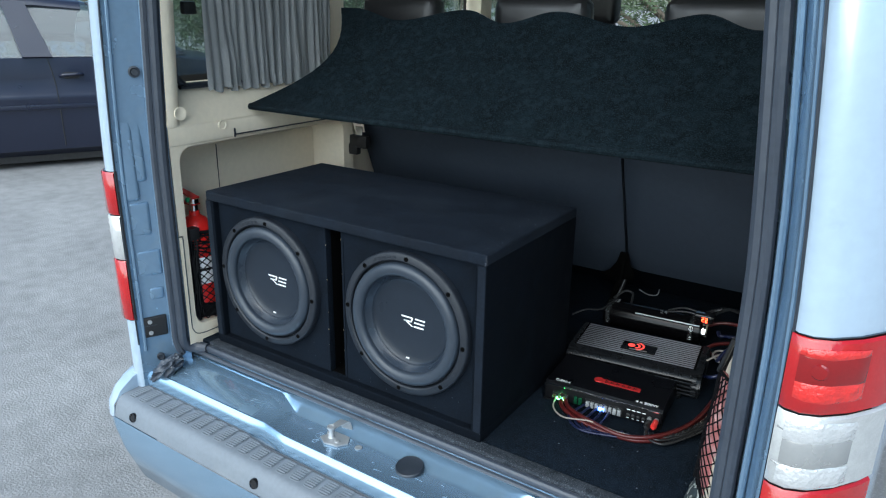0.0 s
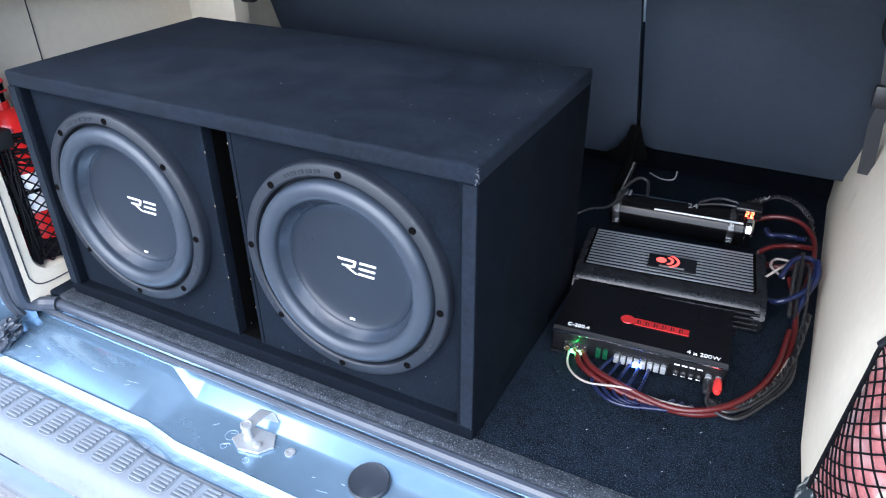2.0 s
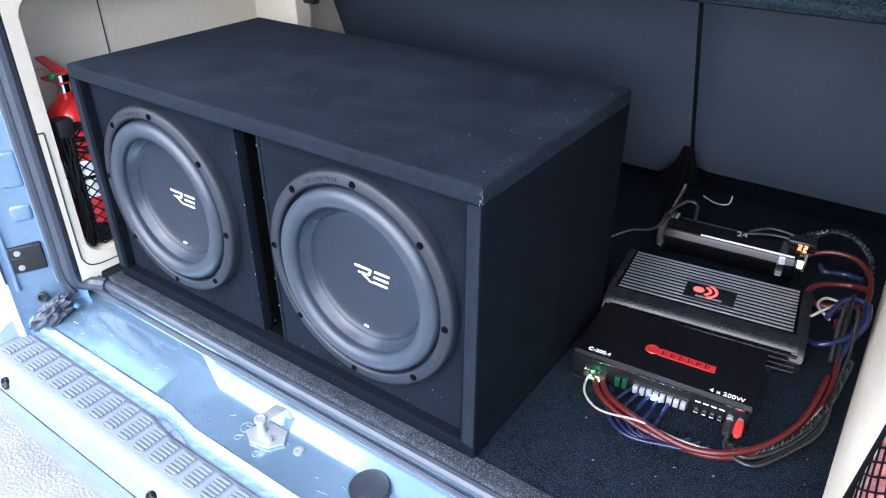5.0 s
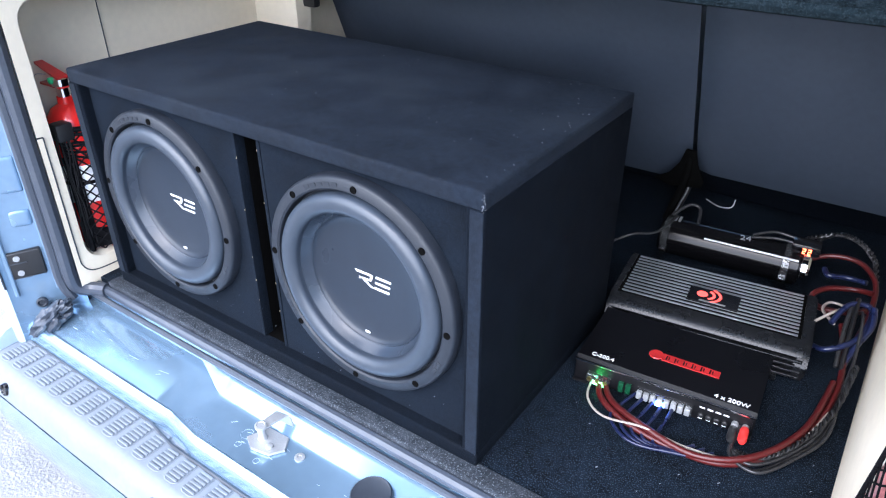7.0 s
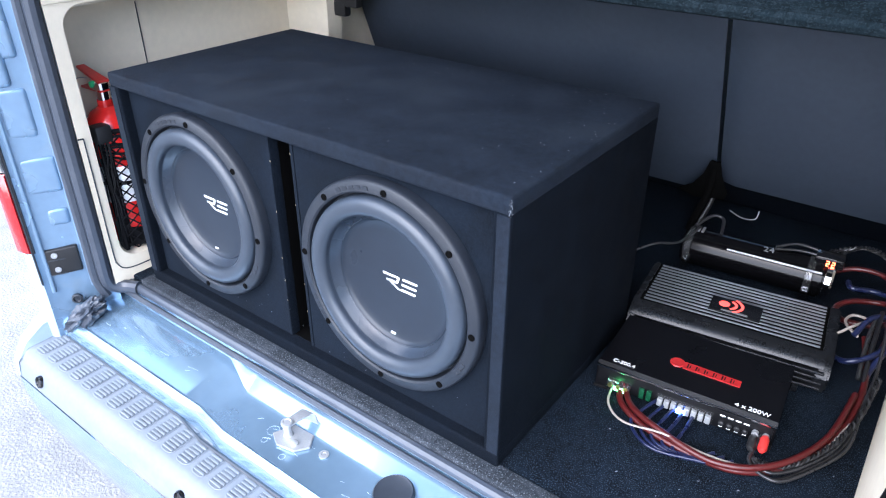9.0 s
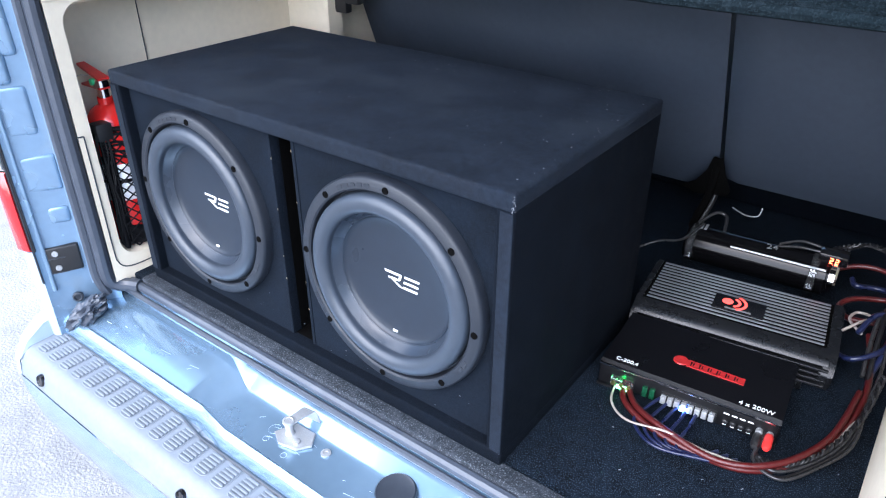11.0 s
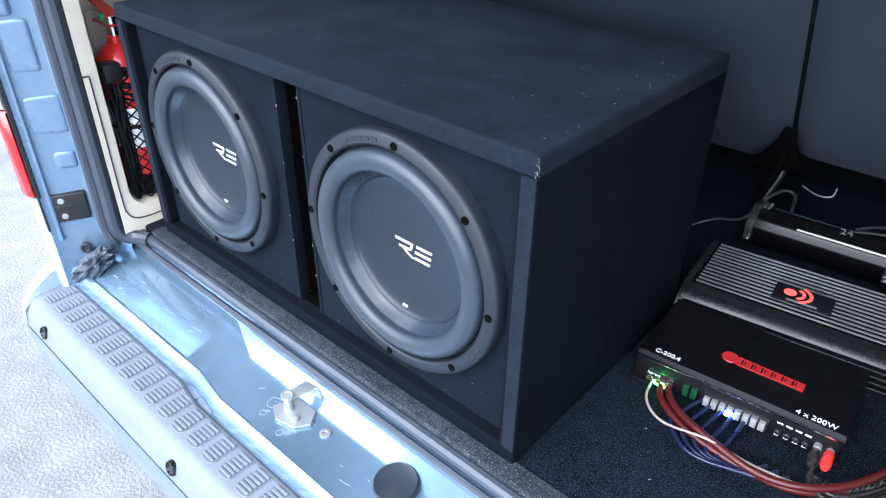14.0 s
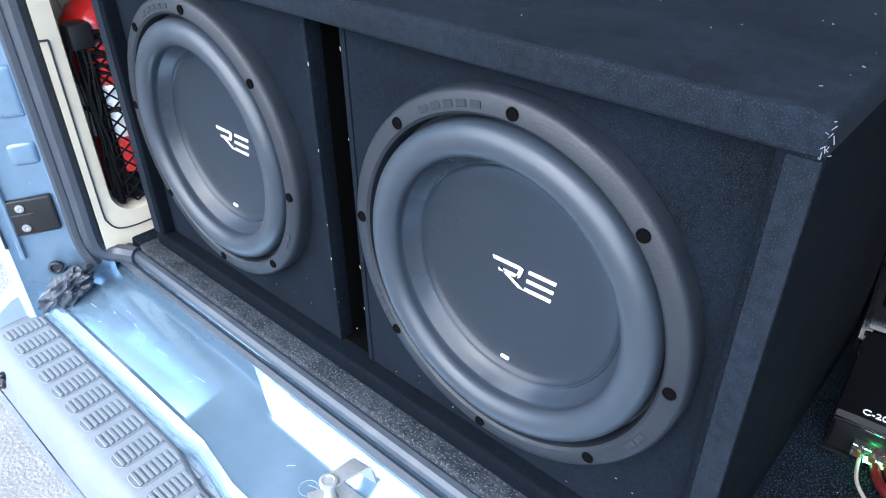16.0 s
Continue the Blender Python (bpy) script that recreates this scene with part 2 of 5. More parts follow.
def add_tube(bm, pts, r, seg=8, smooth_steps=5, closed=False):
    """A round rope along a smooth line through pts."""
    P = [Vector(p) for p in pts]
    if smooth_steps > 1 and len(P) > 2:
        Q = []
        for i in range(len(P) - 1):
            a, b = P[max(i - 1, 0)], P[i]
            c, d = P[i + 1], P[min(i + 2, len(P) - 1)]
            for k in range(smooth_steps):
                u = k / smooth_steps
                Q.append(0.5 * ((2 * b) + (c - a) * u + (2 * a - 5 * b + 4 * c - d) * u * u + (3 * b - a - 3 * c + d) * u ** 3))
        Q.append(P[-1])
        P = Q
    rings = []
    side = None
    for i, p in enumerate(P):
        t = (P[min(i + 1, len(P) - 1)] - P[max(i - 1, 0)]).normalized()
        if side is None:
            side = t.orthogonal().normalized()
        side = (side - side.dot(t) * t)
        side = side.normalized() if side.length > 1e-6 else t.orthogonal().normalized()
        up = t.cross(side)
        rr = r(i / (len(P) - 1)) if callable(r) else r
        rings.append([bm.verts.new(p + rr * (math.cos(a) * side + math.sin(a) * up)) for a in (2 * math.pi * k / seg for k in range(seg))])
    for a, b in zip(rings, rings[1:]):
        for k in range(seg):
            bm.faces.new((a[k], a[(k + 1) % seg], b[(k + 1) % seg], b[k]))
    bm.faces.new(rings[0][::-1])
    bm.faces.new(rings[-1])
    return bm


def tube(pts, r, seg=8, smooth_steps=5):
    return add_tube(bmesh.new(), pts, r, seg, smooth_steps)


def add_lathe(bm, prof, centre, axis='y', seg=64, cap=True):
    """prof: (radius, along) pairs turned round an axis through centre."""
    c = Vector(centre)
    rings = []
    for r, a in prof:
        ring = []
        if r < 1e-6:
            off = {'x': (a, 0, 0), 'y': (0, a, 0), 'z': (0, 0, a)}[axis]
            ring = [bm.verts.new(c + Vector(off))]
        else:
            for k in range(seg):
                t = 2 * math.pi * k / seg
                u, v = r * math.cos(t), r * math.sin(t)
                off = {'x': (a, u, v), 'y': (u, a, v), 'z': (u, v, a)}[axis]
                ring.append(bm.verts.new(c + Vector(off)))
        rings.append(ring)
    for A, B in zip(rings, rings[1:]):
        for k in range(seg):
            k2 = (k + 1) % seg
            if len(A) == 1 and len(B) == 1:
                continue
            if len(A) == 1:
                bm.faces.new((A[0], B[k2], B[k]))
            elif len(B) == 1:
                bm.faces.new((A[k], A[k2], B[0]))
            else:
                bm.faces.new((A[k], A[k2], B[k2], B[k]))
    if cap:
        for ring in (rings[0], rings[-1]):
            if len(ring) > 2:
                bm.faces.new(ring)
    return bm


def lathe(prof, centre, axis='y', seg=64, cap=True):
    return add_lathe(bmesh.new(), prof, centre, axis, seg, cap)


def add_prism(bm, outline, lo, hi, plane='xz', bev=0.0):
    """An outline in a plane, given depth along the third axis."""
    def P(u, v, w):
        return {'xz': (u, w, v), 'yz': (w, u, v), 'xy': (u, v, w)}[plane]
    a = [bm.verts.new(P(u, v, lo)) for u, v in outline]
    b = [bm.verts.new(P(u, v, hi)) for u, v in outline]
    n = len(a)
    fs = [bm.faces.new(a[::-1]), bm.faces.new(b)]
    for i in range(n):
        bm.faces.new((a[i], a[(i + 1) % n], b[(i + 1) % n], b[i]))
    if bev:
        es = [e for f in fs for e in f.edges]
        bmesh.ops.bevel(bm, geom=es, offset=bev, segments=2, affect='EDGES')
    return bm


def prism(outline, lo, hi, plane='xz', bev=0.0):
    return add_prism(bmesh.new(), outline, lo, hi, plane, bev)


def loft(rows, closed=False):
    """A sheet through rows of points, all of one length."""
    bm = bmesh.new()
    V = [[bm.verts.new(p) for p in row] for row in rows]
    n = len(V[0])
    for A, B in zip(V, V[1:]):
        for k in range(n if closed else n - 1):
            bm.faces.new((A[k], A[(k + 1) % n], B[(k + 1) % n], B[k]))
    return bm


def thick(bm, d):
    """Gives a sheet thickness, behind its normals."""
    bmesh.ops.recalc_face_normals(bm, faces=bm.faces)
    bmesh.ops.solidify(bm, geom=list(bm.faces), thickness=d)
    return bm


def rounded(x0, x1, y0, y1, r, n=6):
    """The outline of a rectangle with round corners."""
    out = []
    for cx, cy, a in ((x1 - r, y1 - r, 0), (x0 + r, y1 - r, 90), (x0 + r, y0 + r, 180), (x1 - r, y0 + r, 270)):
        for k in range(n + 1):
            t = radians(a + 90 * k / n)
            out.append((cx + r * math.cos(t), cy + r * math.sin(t)))
    return out


def text_mesh(name, body, size, m, material, parent, depth=0.0004):
    cu = bpy.data.curves.new(name, 'FONT')
    cu.body, cu.size, cu.extrude, cu.align_x, cu.align_y = body, size, depth, 'CENTER', 'CENTER'
    tmp = bpy.data.objects.new(name, cu)
    me = bpy.data.meshes.new_from_object(tmp)
    bpy.data.objects.remove(tmp)
    bpy.data.curves.remove(cu)
    me.materials.append(M[material])
    ob = new(name, me)
    ob.parent = parent
    ob.matrix_local = m
    return ob


# ---- ground ----
def make_ground():
    bm = bmesh.new()
    xs = [-4000, -60, -12, -6, -3, -1.5, 0, 1.5, 3, 6, 12, 60, 4000]
    rows = [[(x, y, 0.012 * noise.noise((x * 0.7, y * 0.7, 0)) if abs(x) < 50 and abs(y) < 50 else 0) for x in xs] for y in xs]
    part("ground", loft(rows), "asphalt")
    g = bpy.data.objects["ground"]
    tagged(g, "worn grey asphalt of a parking place", "ground", kind="structure")


make_ground()

# ---- the van: one thing, with its panels, trim and lamps as parts ----
CX = -0.19          # the middle of the van
FLOOR = 0.60
van = thing("van", "light blue metallic van with its tailgate open", "van")


def mirror_x(x, side):
    """x on the left side as given, or its mirror on the right."""
    return x if side < 0 else 2 * CX - x


def sheet(name, rows, material, parent, d=0.004, label="", smooth=40):
    bm = loft(rows)
    bmesh.ops.recalc_face_normals(bm, faces=bm.faces)
    bmesh.ops.solidify(bm, geom=list(bm.faces), thickness=d)
    return part(name, bm, material, parent, label, smooth)


def lean(z):
    """How far the rear pillars stand inwards at a height."""
    return 0.00 if z < 1.05 else 0.10 * (z - 1.05) ** 1.3


def pillar(side):
    """The painted rear pillar: outer corner, gutter face with pressed steps."""
    zs = [0.50, 0.56, 0.60, 0.655, 0.675, 0.78, 0.80, 0.88, 0.90, 0.98, 1.0, 1.1, 1.22, 1.234, 1.25, 1.34, 1.365, 1.5, 1.65, 1.8, 1.95]
    rows = []
    for z in zs:
        li = lean(z)
        step = 0.0
        pts = [(-0.862, -0.045), (-0.872, -0.060), (-0.884, -0.078 ), (-0.893 + step, -0.098 - step), (-0.902 + step, -0.122 - step), (-0.912, -0.142),
               (-0.914, -0.156), (-0.920, -0.163), (-0.937, -0.165), (-0.957, -0.156), (-0.985, -0.130), (-1.012, -0.092), (-1.034, -0.04), (-1.046, 0.08), (-1.05, 0.3)]
        rows.append([(mirror_x(x + li, side), min(y, 0.03) if z > 1.23 else y, z) for x, y in pts])
    pl = part("rear_pillar", loft([r[6:] for r in rows]), "paint", van, "light blue painted rear corner", 50)
    # the gutter takes the darker copy of the body paint, for its shade
    part("gutter", loft([r[:7] for r in rows]), "paint_shaded", pl, "blue door gutter with pressed steps", 30)
    part("panel_gap", tube([(mirror_x(-0.9135 + lean(z), side), -0.1575, z) for z in (0.62, 0.8, 1.0, 1.07, 1.2, 1.4, 1.6, 1.8)], 0.0022, 6, 2), "rubber", pl)
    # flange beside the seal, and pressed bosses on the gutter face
    part("flange", tube([(mirror_x(-0.8785 + lean(z), side), -0.0815, z) for z in (0.60, 0.8, 1.0, 1.2, 1.4, 1.6, 1.8)], 0.0055, 8, 2), "paint_shaded", pl)
    part("outer_bead", tube([(mirror_x(-0.909 + lean(z), side), -0.143, z) for z in (0.60, 0.8, 1.0, 1.2, 1.4, 1.6, 1.8)], 0.0045, 8, 2), "paint_shaded", pl)
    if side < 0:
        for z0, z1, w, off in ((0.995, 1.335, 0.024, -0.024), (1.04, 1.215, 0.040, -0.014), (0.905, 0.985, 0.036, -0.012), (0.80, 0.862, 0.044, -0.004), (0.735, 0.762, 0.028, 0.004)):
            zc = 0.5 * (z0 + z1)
            ob = part("pressed_boss", box(-0.018, 0.0022, -0.68 * w, 0.68 * w, z0 - zc - 0.004, z1 - zc + 0.004, 0.0098, 5), "paint_shaded", pl, "", 60)
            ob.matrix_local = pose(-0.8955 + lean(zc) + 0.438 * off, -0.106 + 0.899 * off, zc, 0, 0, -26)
    # body flank ahead of the pillar, below the side window
    rows = [[(mirror_x(-1.05 + 0.02 * (z > 1.0), side), y, z) for y in (0.3, 1.0, 1.9, 2.6, 3.6)] for z in (0.25, 0.6, 1.0, 1.235)]
    sheet("side_panel", rows, "paint", van, 0.004)
    rows = [[(mirror_x(-1.05 + 0.16 * (z - 1.72), side), y, z) for y in (0.0, 1.0, 1.9, 2.6)] for z in (1.72, 1.80, 1.95)]
    sheet("roof_rail", rows, "paint", van, 0.004)


def lens_patch(name, side, a, b, z0, z1, material, parent, label=""):
    """A moulded band inside a lens, from station a to b round the corner."""
    path = [(-0.912, -0.160), (-0.920, -0.166), (-0.938, -0.1685), (-0.960, -0.159), (-0.988, -0.133), (-1.015, -0.095)]
    rows = []
    for k, f in enumerate((0, 0.12, 0.5, 0.88, 1.0)):
        row = []
        for i in range(13):
            s = a + (b - a) * i / 12
            j = min(4, int(s))
            u = s - j
            x, y = (path[j][q] + (path[j + 1][q] - path[j][q]) * u for q in (0, 1))
            e = 0.0055 * (0.75 if k in (0, 4) or i in (0, 12) else 1.0)
            bow = 0.006 * math.sin(math.pi * i / 12) * (f - 0.5)
            row.append((mirror_x(x - (e * 0.75 if x < -0.94 else 0), side), y - e, z0 + (z1 - z0) * f + bow))
        rows.append(row)
    return part(name, loft(rows), material, parent, label, 50)


def lens_strip(name, side, z0, z1, material, parent, proud=0.006, label=""):
    """A slice of the tail lamp, wrapped round the body corner."""
    rows = []
    path = [(-0.912, -0.160), (-0.920, -0.166), (-0.938, -0.1685), (-0.960, -0.159), (-0.988, -0.133), (-1.015, -0.095), (-1.028, -0.07)]
    for k, z in enumerate((z0, z0 + 0.003, 0.5 * (z0 + z1), z1 - 0.003, z1)):
        e = 0.0 if k in (0, 4) else 1.0
        rows.append([(mirror_x(x - (0.003 * e if x < -0.95 else 0), side), y - proud * e * 0.5, z) for x, y in path])
    ob = part(name, thick(loft(rows), 0.006), material, parent, label, 50)
    return ob


def tail_lamp(side):
    lamp = part("tail_lamp", thick(loft([[(mirror_x(x, side), y, z) for x, y in ((-0.910, -0.155), (-0.920, -0.1645), (-0.937, -0.1667), (-0.958, -0.158), (-0.986, -0.132), (-1.013, -0.094))] for z in (0.688, 1.068)]), 0.004), "gloss", van, "red and clear tail lamp in a dark housing", 50)
    lens_strip("brake_lens", side, 0.963, 1.066, "lens_red", lamp, label="red brake lens")
    lens_strip("clear_lens", side, 0.850, 0.960, "lens_white", lamp, label="clear reversing lens")
    lens_strip("rear_lens", side, 0.690, 0.847, "lens_red", lamp, label="red lower lens")
    if side < 0:
        return
    lens_patch("reflector_bowl", side, 1.25, 4.35, 0.887, 0.922, "bowl", lamp, "smooth silver lamp bowl")
    for z in (0.932, 0.880):
        part("lens_ridge", tube([(mirror_x(x, side), y - 0.0035, z + 0.004 * math.sin(x * 60)) for x, y in ((-0.916, -0.163), (-0.938, -0.1685), (-0.960, -0.159), (-0.988, -0.133), (-1.012, -0.098))], 0.0016, 6, 3), "bowl", lamp)
    lens_patch("reflector_band", side, 1.2, 4.4, 0.924, 0.950, "facets", lamp, "faceted clear band")
    lens_patch("reflector_band", side, 1.2, 4.4, 0.858, 0.884, "facets", lamp, "faceted clear band")
    lens_patch("brake_band", side, 1.3, 4.3, 0.984, 1.006, "lens_glow", lamp, "bright red reflector band")
    lens_patch("brake_band", side, 1.3, 4.3, 1.044, 1.052, "lens_glow", lamp, "bright red reflector band")
    lens_patch("brake_well", side, 1.3, 4.3, 1.007, 1.043, "lens_dark", lamp, "dark red lamp well")
    # the dark bulb seen in the red lens
    part("bulb_socket", lathe([(0.0, -0.003), (0.009, -0.002), (0.011, 0.0)], (mirror_x(-0.950, side), -0.1715, 1.026), 'y', 24), "lens_dark", lamp)


def seal(side):
    """The dark rubber door seal along the opening's edge."""
    shift = -0.014 if side > 0 else 0.0
    pts = [(mirror_x(-0.815, side), -0.027, 0.586), (mirror_x(-0.842, side) + shift, -0.038, 0.585), (mirror_x(-0.856, side) + shift, -0.054, 0.59)]
    pts2 = [(mirror_x(-0.862, side) + shift, -0.070, 0.572)]
    for z in (0.61, 0.68, 0.8, 0.95, 1.1, 1.25, 1.4, 1.55, 1.7, 1.84):
        li = lean(z)
        pts.append((mirror_x(-0.861 + li, side) + shift, -0.064, z))
        pts2.append((mirror_x(-0.874 + li, side) + shift, -0.078, z))
    part("door_seal", tube(pts, 0.0135, 10, 3), "seal", van, "dark grey rubber door seal")
    part("seal_lip", tube(pts2, 0.009, 8, 3), "seal", van)


for s in (-1, 1):
    pillar(s)
    tail_lamp(s)
    seal(s)


def sill():
    """Painted rear sill: raised ends, lower middle, ridge at the outer edge."""
    rows = []
    xs = [-0.93, -0.86, -0.80, -0.70, -0.60, -0.54, -0.53, -0.49, -0.47, -0.455, -0.435, -0.415, -0.40, -0.30, -0.2, -0.1, 0.0, 0.015, 0.035, 0.05, 0.07, 0.11, 0.14, 0.155, 0.3, 0.42, 0.48, 0.55]
    for x in xs:
        d = abs(x - CX)
        f = min(1, max(0, (0.345 - d) / 0.075))          # 1 in the middle
        g = min(1, max(0, (0.300 - d) / 0.075))
        zt = 0.552 - 0.014 * f
        ye = -0.138 - 0.012 * g
        yr = -0.034 - 0.030 * f
        zr = zt + 0.003 + 0.020 * f
        dip = 0.016 * (1 - f)                            # raised ends fall towards the outer edge
        rows.append([(x, ye - 0.012, 0.470), (x, ye - 0.009, zt - 0.030), (x, ye - 0.0085, zt - 0.012 - dip), (x, ye - 0.0045, zt - 0.004 - dip), (x, ye + 0.003, zt + 0.0012 - dip),
                     (x, ye + 0.008, zt - dip), (x, -0.082, zt - 0.08 * dip), (x, yr - 0.008, zt), (x, yr, zt + 0.001), (x, -0.034, zr), (x, -0.022, zr + 0.002), (x, -0.015, 0.585)])
    return part("rear_sill", loft(rows), "sill", van, "glossy light blue painted sill, scratched", 30)


sill()
# seal along the sill, and the carpet's worn edge
part("sill_seal", tube([(x, -0.026, 0.585) for x in np.linspace(-0.86, 0.48, 14)], 0.0095, 10, 1), "seal", van, "dark grey rubber sill seal")
part("sill_seal_lip", tube([(x, -0.040, 0.574) for x in np.linspace(-0.86, 0.48, 14)], 0.0055, 8, 1), "seal", van)


def scratches():
    """Fine curved scratches in the sill's paint."""
    random.seed(14)
    bm = bmesh.new()
    for k in range(26):
        x = random.uniform(-0.40, 0.02) if k < 18 else random.uniform(-0.82, -0.56)
        y = random.uniform(-0.128, -0.082)
        z = 0.5384 if k < 18 else 0.5524
        a, L, bend = random.uniform(-0.6, 1.2), random.uniform(0.004, 0.026), random.uniform(-0.25, 0.25)
        pts = [(x + L * u * math.cos(a + bend * u), y + 0.6 * L * u * math.sin(a + bend * u), z) for u in (0, 0.33, 0.66, 1.0)]
        if all(-0.132 < p[1] < -0.076 for p in pts):
            add_tube(bm, pts, random.uniform(0.00012, 0.00025), 4, 3)
    for cx, cy, r in ((-0.352, -0.098, 0.010), (-0.348, -0.120, 0.005), (-0.300, -0.127, 0.005)):
        add_tube(bm, [(cx + r * math.cos(t), cy + r * math.sin(t), 0.5384) for t in np.linspace(0, 6.28, 17)], 0.0002, 4, 1)
    tagged(part("scratch", bm, "scratch", van, "fine pale scratches in the sill paint", 0), kind="stuff")


scratches()


def latch():
    base = part("striker_plate", prism([(-0.345, -0.125), (-0.322, -0.138), (-0.290, -0.132), (-0.276, -0.112), (-0.290, -0.090), (-0.330, -0.092)], 0.5385, 0.5425, 'xy', 0.001), "zinc", van, "zinc-plated tailgate striker")
    part("striker_pin", lathe([(0.008, 0), (0.006, 0.004), (0.006, 0.022), (0.0095, 0.0225), (0.0095, 0.0265), (0.0065, 0.0272), (0.0055, 0.0262), (0.0, 0.0262)], (-0.322, -0.113, 0.5425), 'z', 20), "zinc", base)
    strap_rows = [(-0.3300, -0.3140, -0.116, 0.5655), (-0.3285, -0.3110, -0.100, 0.5670), (-0.3265, -0.3050, -0.0785, 0.5675), (-0.3255, -0.3025, -0.0755, 0.5660), (-0.3250, -0.3010, -0.0745, 0.5620), (-0.3265, -0.2960, -0.0735, 0.5430)]
    part("striker_bracket", thick(loft([[(xa, y, z), (xb, y + 0.003, z)] for xa, xb, y, z in strap_rows]), 0.0026), "zinc", base, "bent steel striker strap", 50)
    for x, y, z in ((-0.300, -0.120, 0.5425), (-0.335, -0.105, 0.5425)):
        part("striker_bolt", lathe([(0.006, 0), (0.006, 0.003), (0.003, 0.004)], (x, y, z), 'z', 14), "zinc", base)
    base.location = (-0.001, 0.021, 0.0)
    part("washer", lathe([(0.008, 0), (0.008, 0.0016), (0.0038, 0.0018), (0.0034, 0.0004), (0, 0.0004)], (-0.252, -0.086, 0.5385), 'z', 16), "zinc", van)


latch()
plug = part("drain_plug", lathe([(0.030, -0.012), (0.030, 0.003), (0.028, 0.0055), (0.024, 0.004), (0.0, 0.004)], (0, 0, 0), 'z', 32), "rubber", van, "round black rubber plug")
plug.matrix_local = pose(-0.118, -0.081, 0.5425, 9, 0, 0)


def bumper():
    """Grey step pad on a painted bumper with rounded corners."""
    bump = part("bumper", bmesh.new(), "paint", van, "light blue rear bumper with a grey ribbed step")
    xs = [CX - 0.741 - 0.066 * math.sin(t) for t in (1.57, 1.4, 1.2, 0.9, 0.6, 0.3, 0)] + [-0.9285, -0.8, -0.6, -0.4, -0.2, 0.0, 0.2, 0.4, 0.5485] + [CX + 0.741 + 0.066 * math.sin(t) for t in (0, 0.3, 0.6, 0.9, 1.2, 1.4, 1.57)]
    low, top = [], []
    for x in xs:
        d = abs(x - CX) / 0.87
        c = math.sqrt(max(0, 1 - (max(0, abs(x - CX) - 0.741) / 0.0661) ** 2))
        crown = -0.006 * (1 - d * d)
        lo = [(-0.2395 + crown, 0.449), (-0.241 + crown, 0.42), (-0.236 + crown, 0.36), (-0.215 + crown, 0.28), (-0.17, 0.255)]
        hi = [(-0.158, 0.470), (-0.150, 0.496), (-0.142, 0.500), (-0.205 + crown, 0.4995), (-0.218 + crown, 0.495), (-0.232 + crown, 0.474), (-0.238 + crown, 0.450)]
        low.append([(CX + (x - CX) * (1 - 0.5 * max(0, 0.44 - z)), -0.12 + (y + 0.12) * c, z) for y, z in lo])
        if -0.929 < x < 0.549:
            top.append([(x, y, z) for y, z in hi])
    # the darker sill paint stands in for shade on the lower bumper
    part("bumper_skin", loft(low), "sill", bump, "", 50)
    part("step_pad", thick(loft(top), 0.004), "bumper", bump, "grey textured plastic step pad", 40)
    for side in (-1, 1):
        rows = []
        for t in (0, 0.25, 0.5, 0.75, 1.0, 1.2, 1.35, 1.45, 1.52):
            c = math.cos(t)
            rows.append([(mirror_x(-0.931 - 0.072 * math.sin(t) - 0.045 * math.sin(t) * max(0, min(1, (y + 0.16) / 0.12)), side), -0.12 + (y + 0.12) * c ** 0.5 if y < -0.12 else y, 0.44 + (z - 0.44) * (c ** 0.22))
                         for y, z in ((0.20, 0.545), (0.05, 0.545), (-0.04, 0.545), (-0.12, 0.543), (-0.175, 0.532), (-0.212, 0.510), (-0.236, 0.480), (-0.2405, 0.446))])
        # the inner edge drops to the step pad
        rows.insert(0, [(mirror_x(-0.9292, side), y, min(z, 0.499)) for y, z in ((0.20, 0.545), (0.05, 0.545), (-0.04, 0.545), (-0.12, 0.543), (-0.175, 0.532), (-0.212, 0.510), (-0.236, 0.480), (-0.2405, 0.446))])
        part("corner_cap", thick(loft(rows), 0.003), "paint", bump, "pale blue bumper corner", 60)
    # sensors
    for x in (-0.852, -0.415, 0.043, 0.472):
        crown = -0.006 * (1 - (abs(x - CX) / 0.87) ** 2)
        ob = part("parking_sensor", lathe([(0.0, 0.0), (0.009, 0.0), (0.0105, -0.003), (0.012, 0.0), (0.012, 0.006)], (0, 0, 0), 'y', 24), "gloss", bump)
        ob.matrix_local = pose(x, -0.234 + crown, 0.471, -15, 0, 0)
    # ribbed patches on the step: short bars in a shallow round-ended tray
    bar = bmesh.new()
    add_box(bar, -0.0122, 0.0122, -0.0022, 0.0022, 0, 0.0022, 0.0008, 1)
    tray = bmesh.new()
    outline = rounded(-0.0155, 0.0155, -0.031, 0.031, 0.010, 4)
    n = len(outline)
    a = [tray.verts.new((u, v, 0.0)) for u, v in outline]
    b = [tray.verts.new((u * 0.95, v * 0.975, 0.0006)) for u, v in outline]
    c = [tray.verts.new((u * 0.86, v * 0.93, 0.0002)) for u, v in outline]
    for i in range(n):
        tray.faces.new((a[i], a[(i + 1) % n], b[(i + 1) % n], b[i]))
        tray.faces.new((b[i], b[(i + 1) % n], c[(i + 1) % n], c[i]))
    tray.faces.new(c)
    me_bar = bpy.data.meshes.new("rib")
    finish(me_bar, bar, 30)
    me_bar.materials.append(M["bumper"])
    me_tray = bpy.data.meshes.new("tread_patch")
    finish(me_tray, tray, 40)
    me_tray.materials.append(M["bumper"])
    x = -0.897
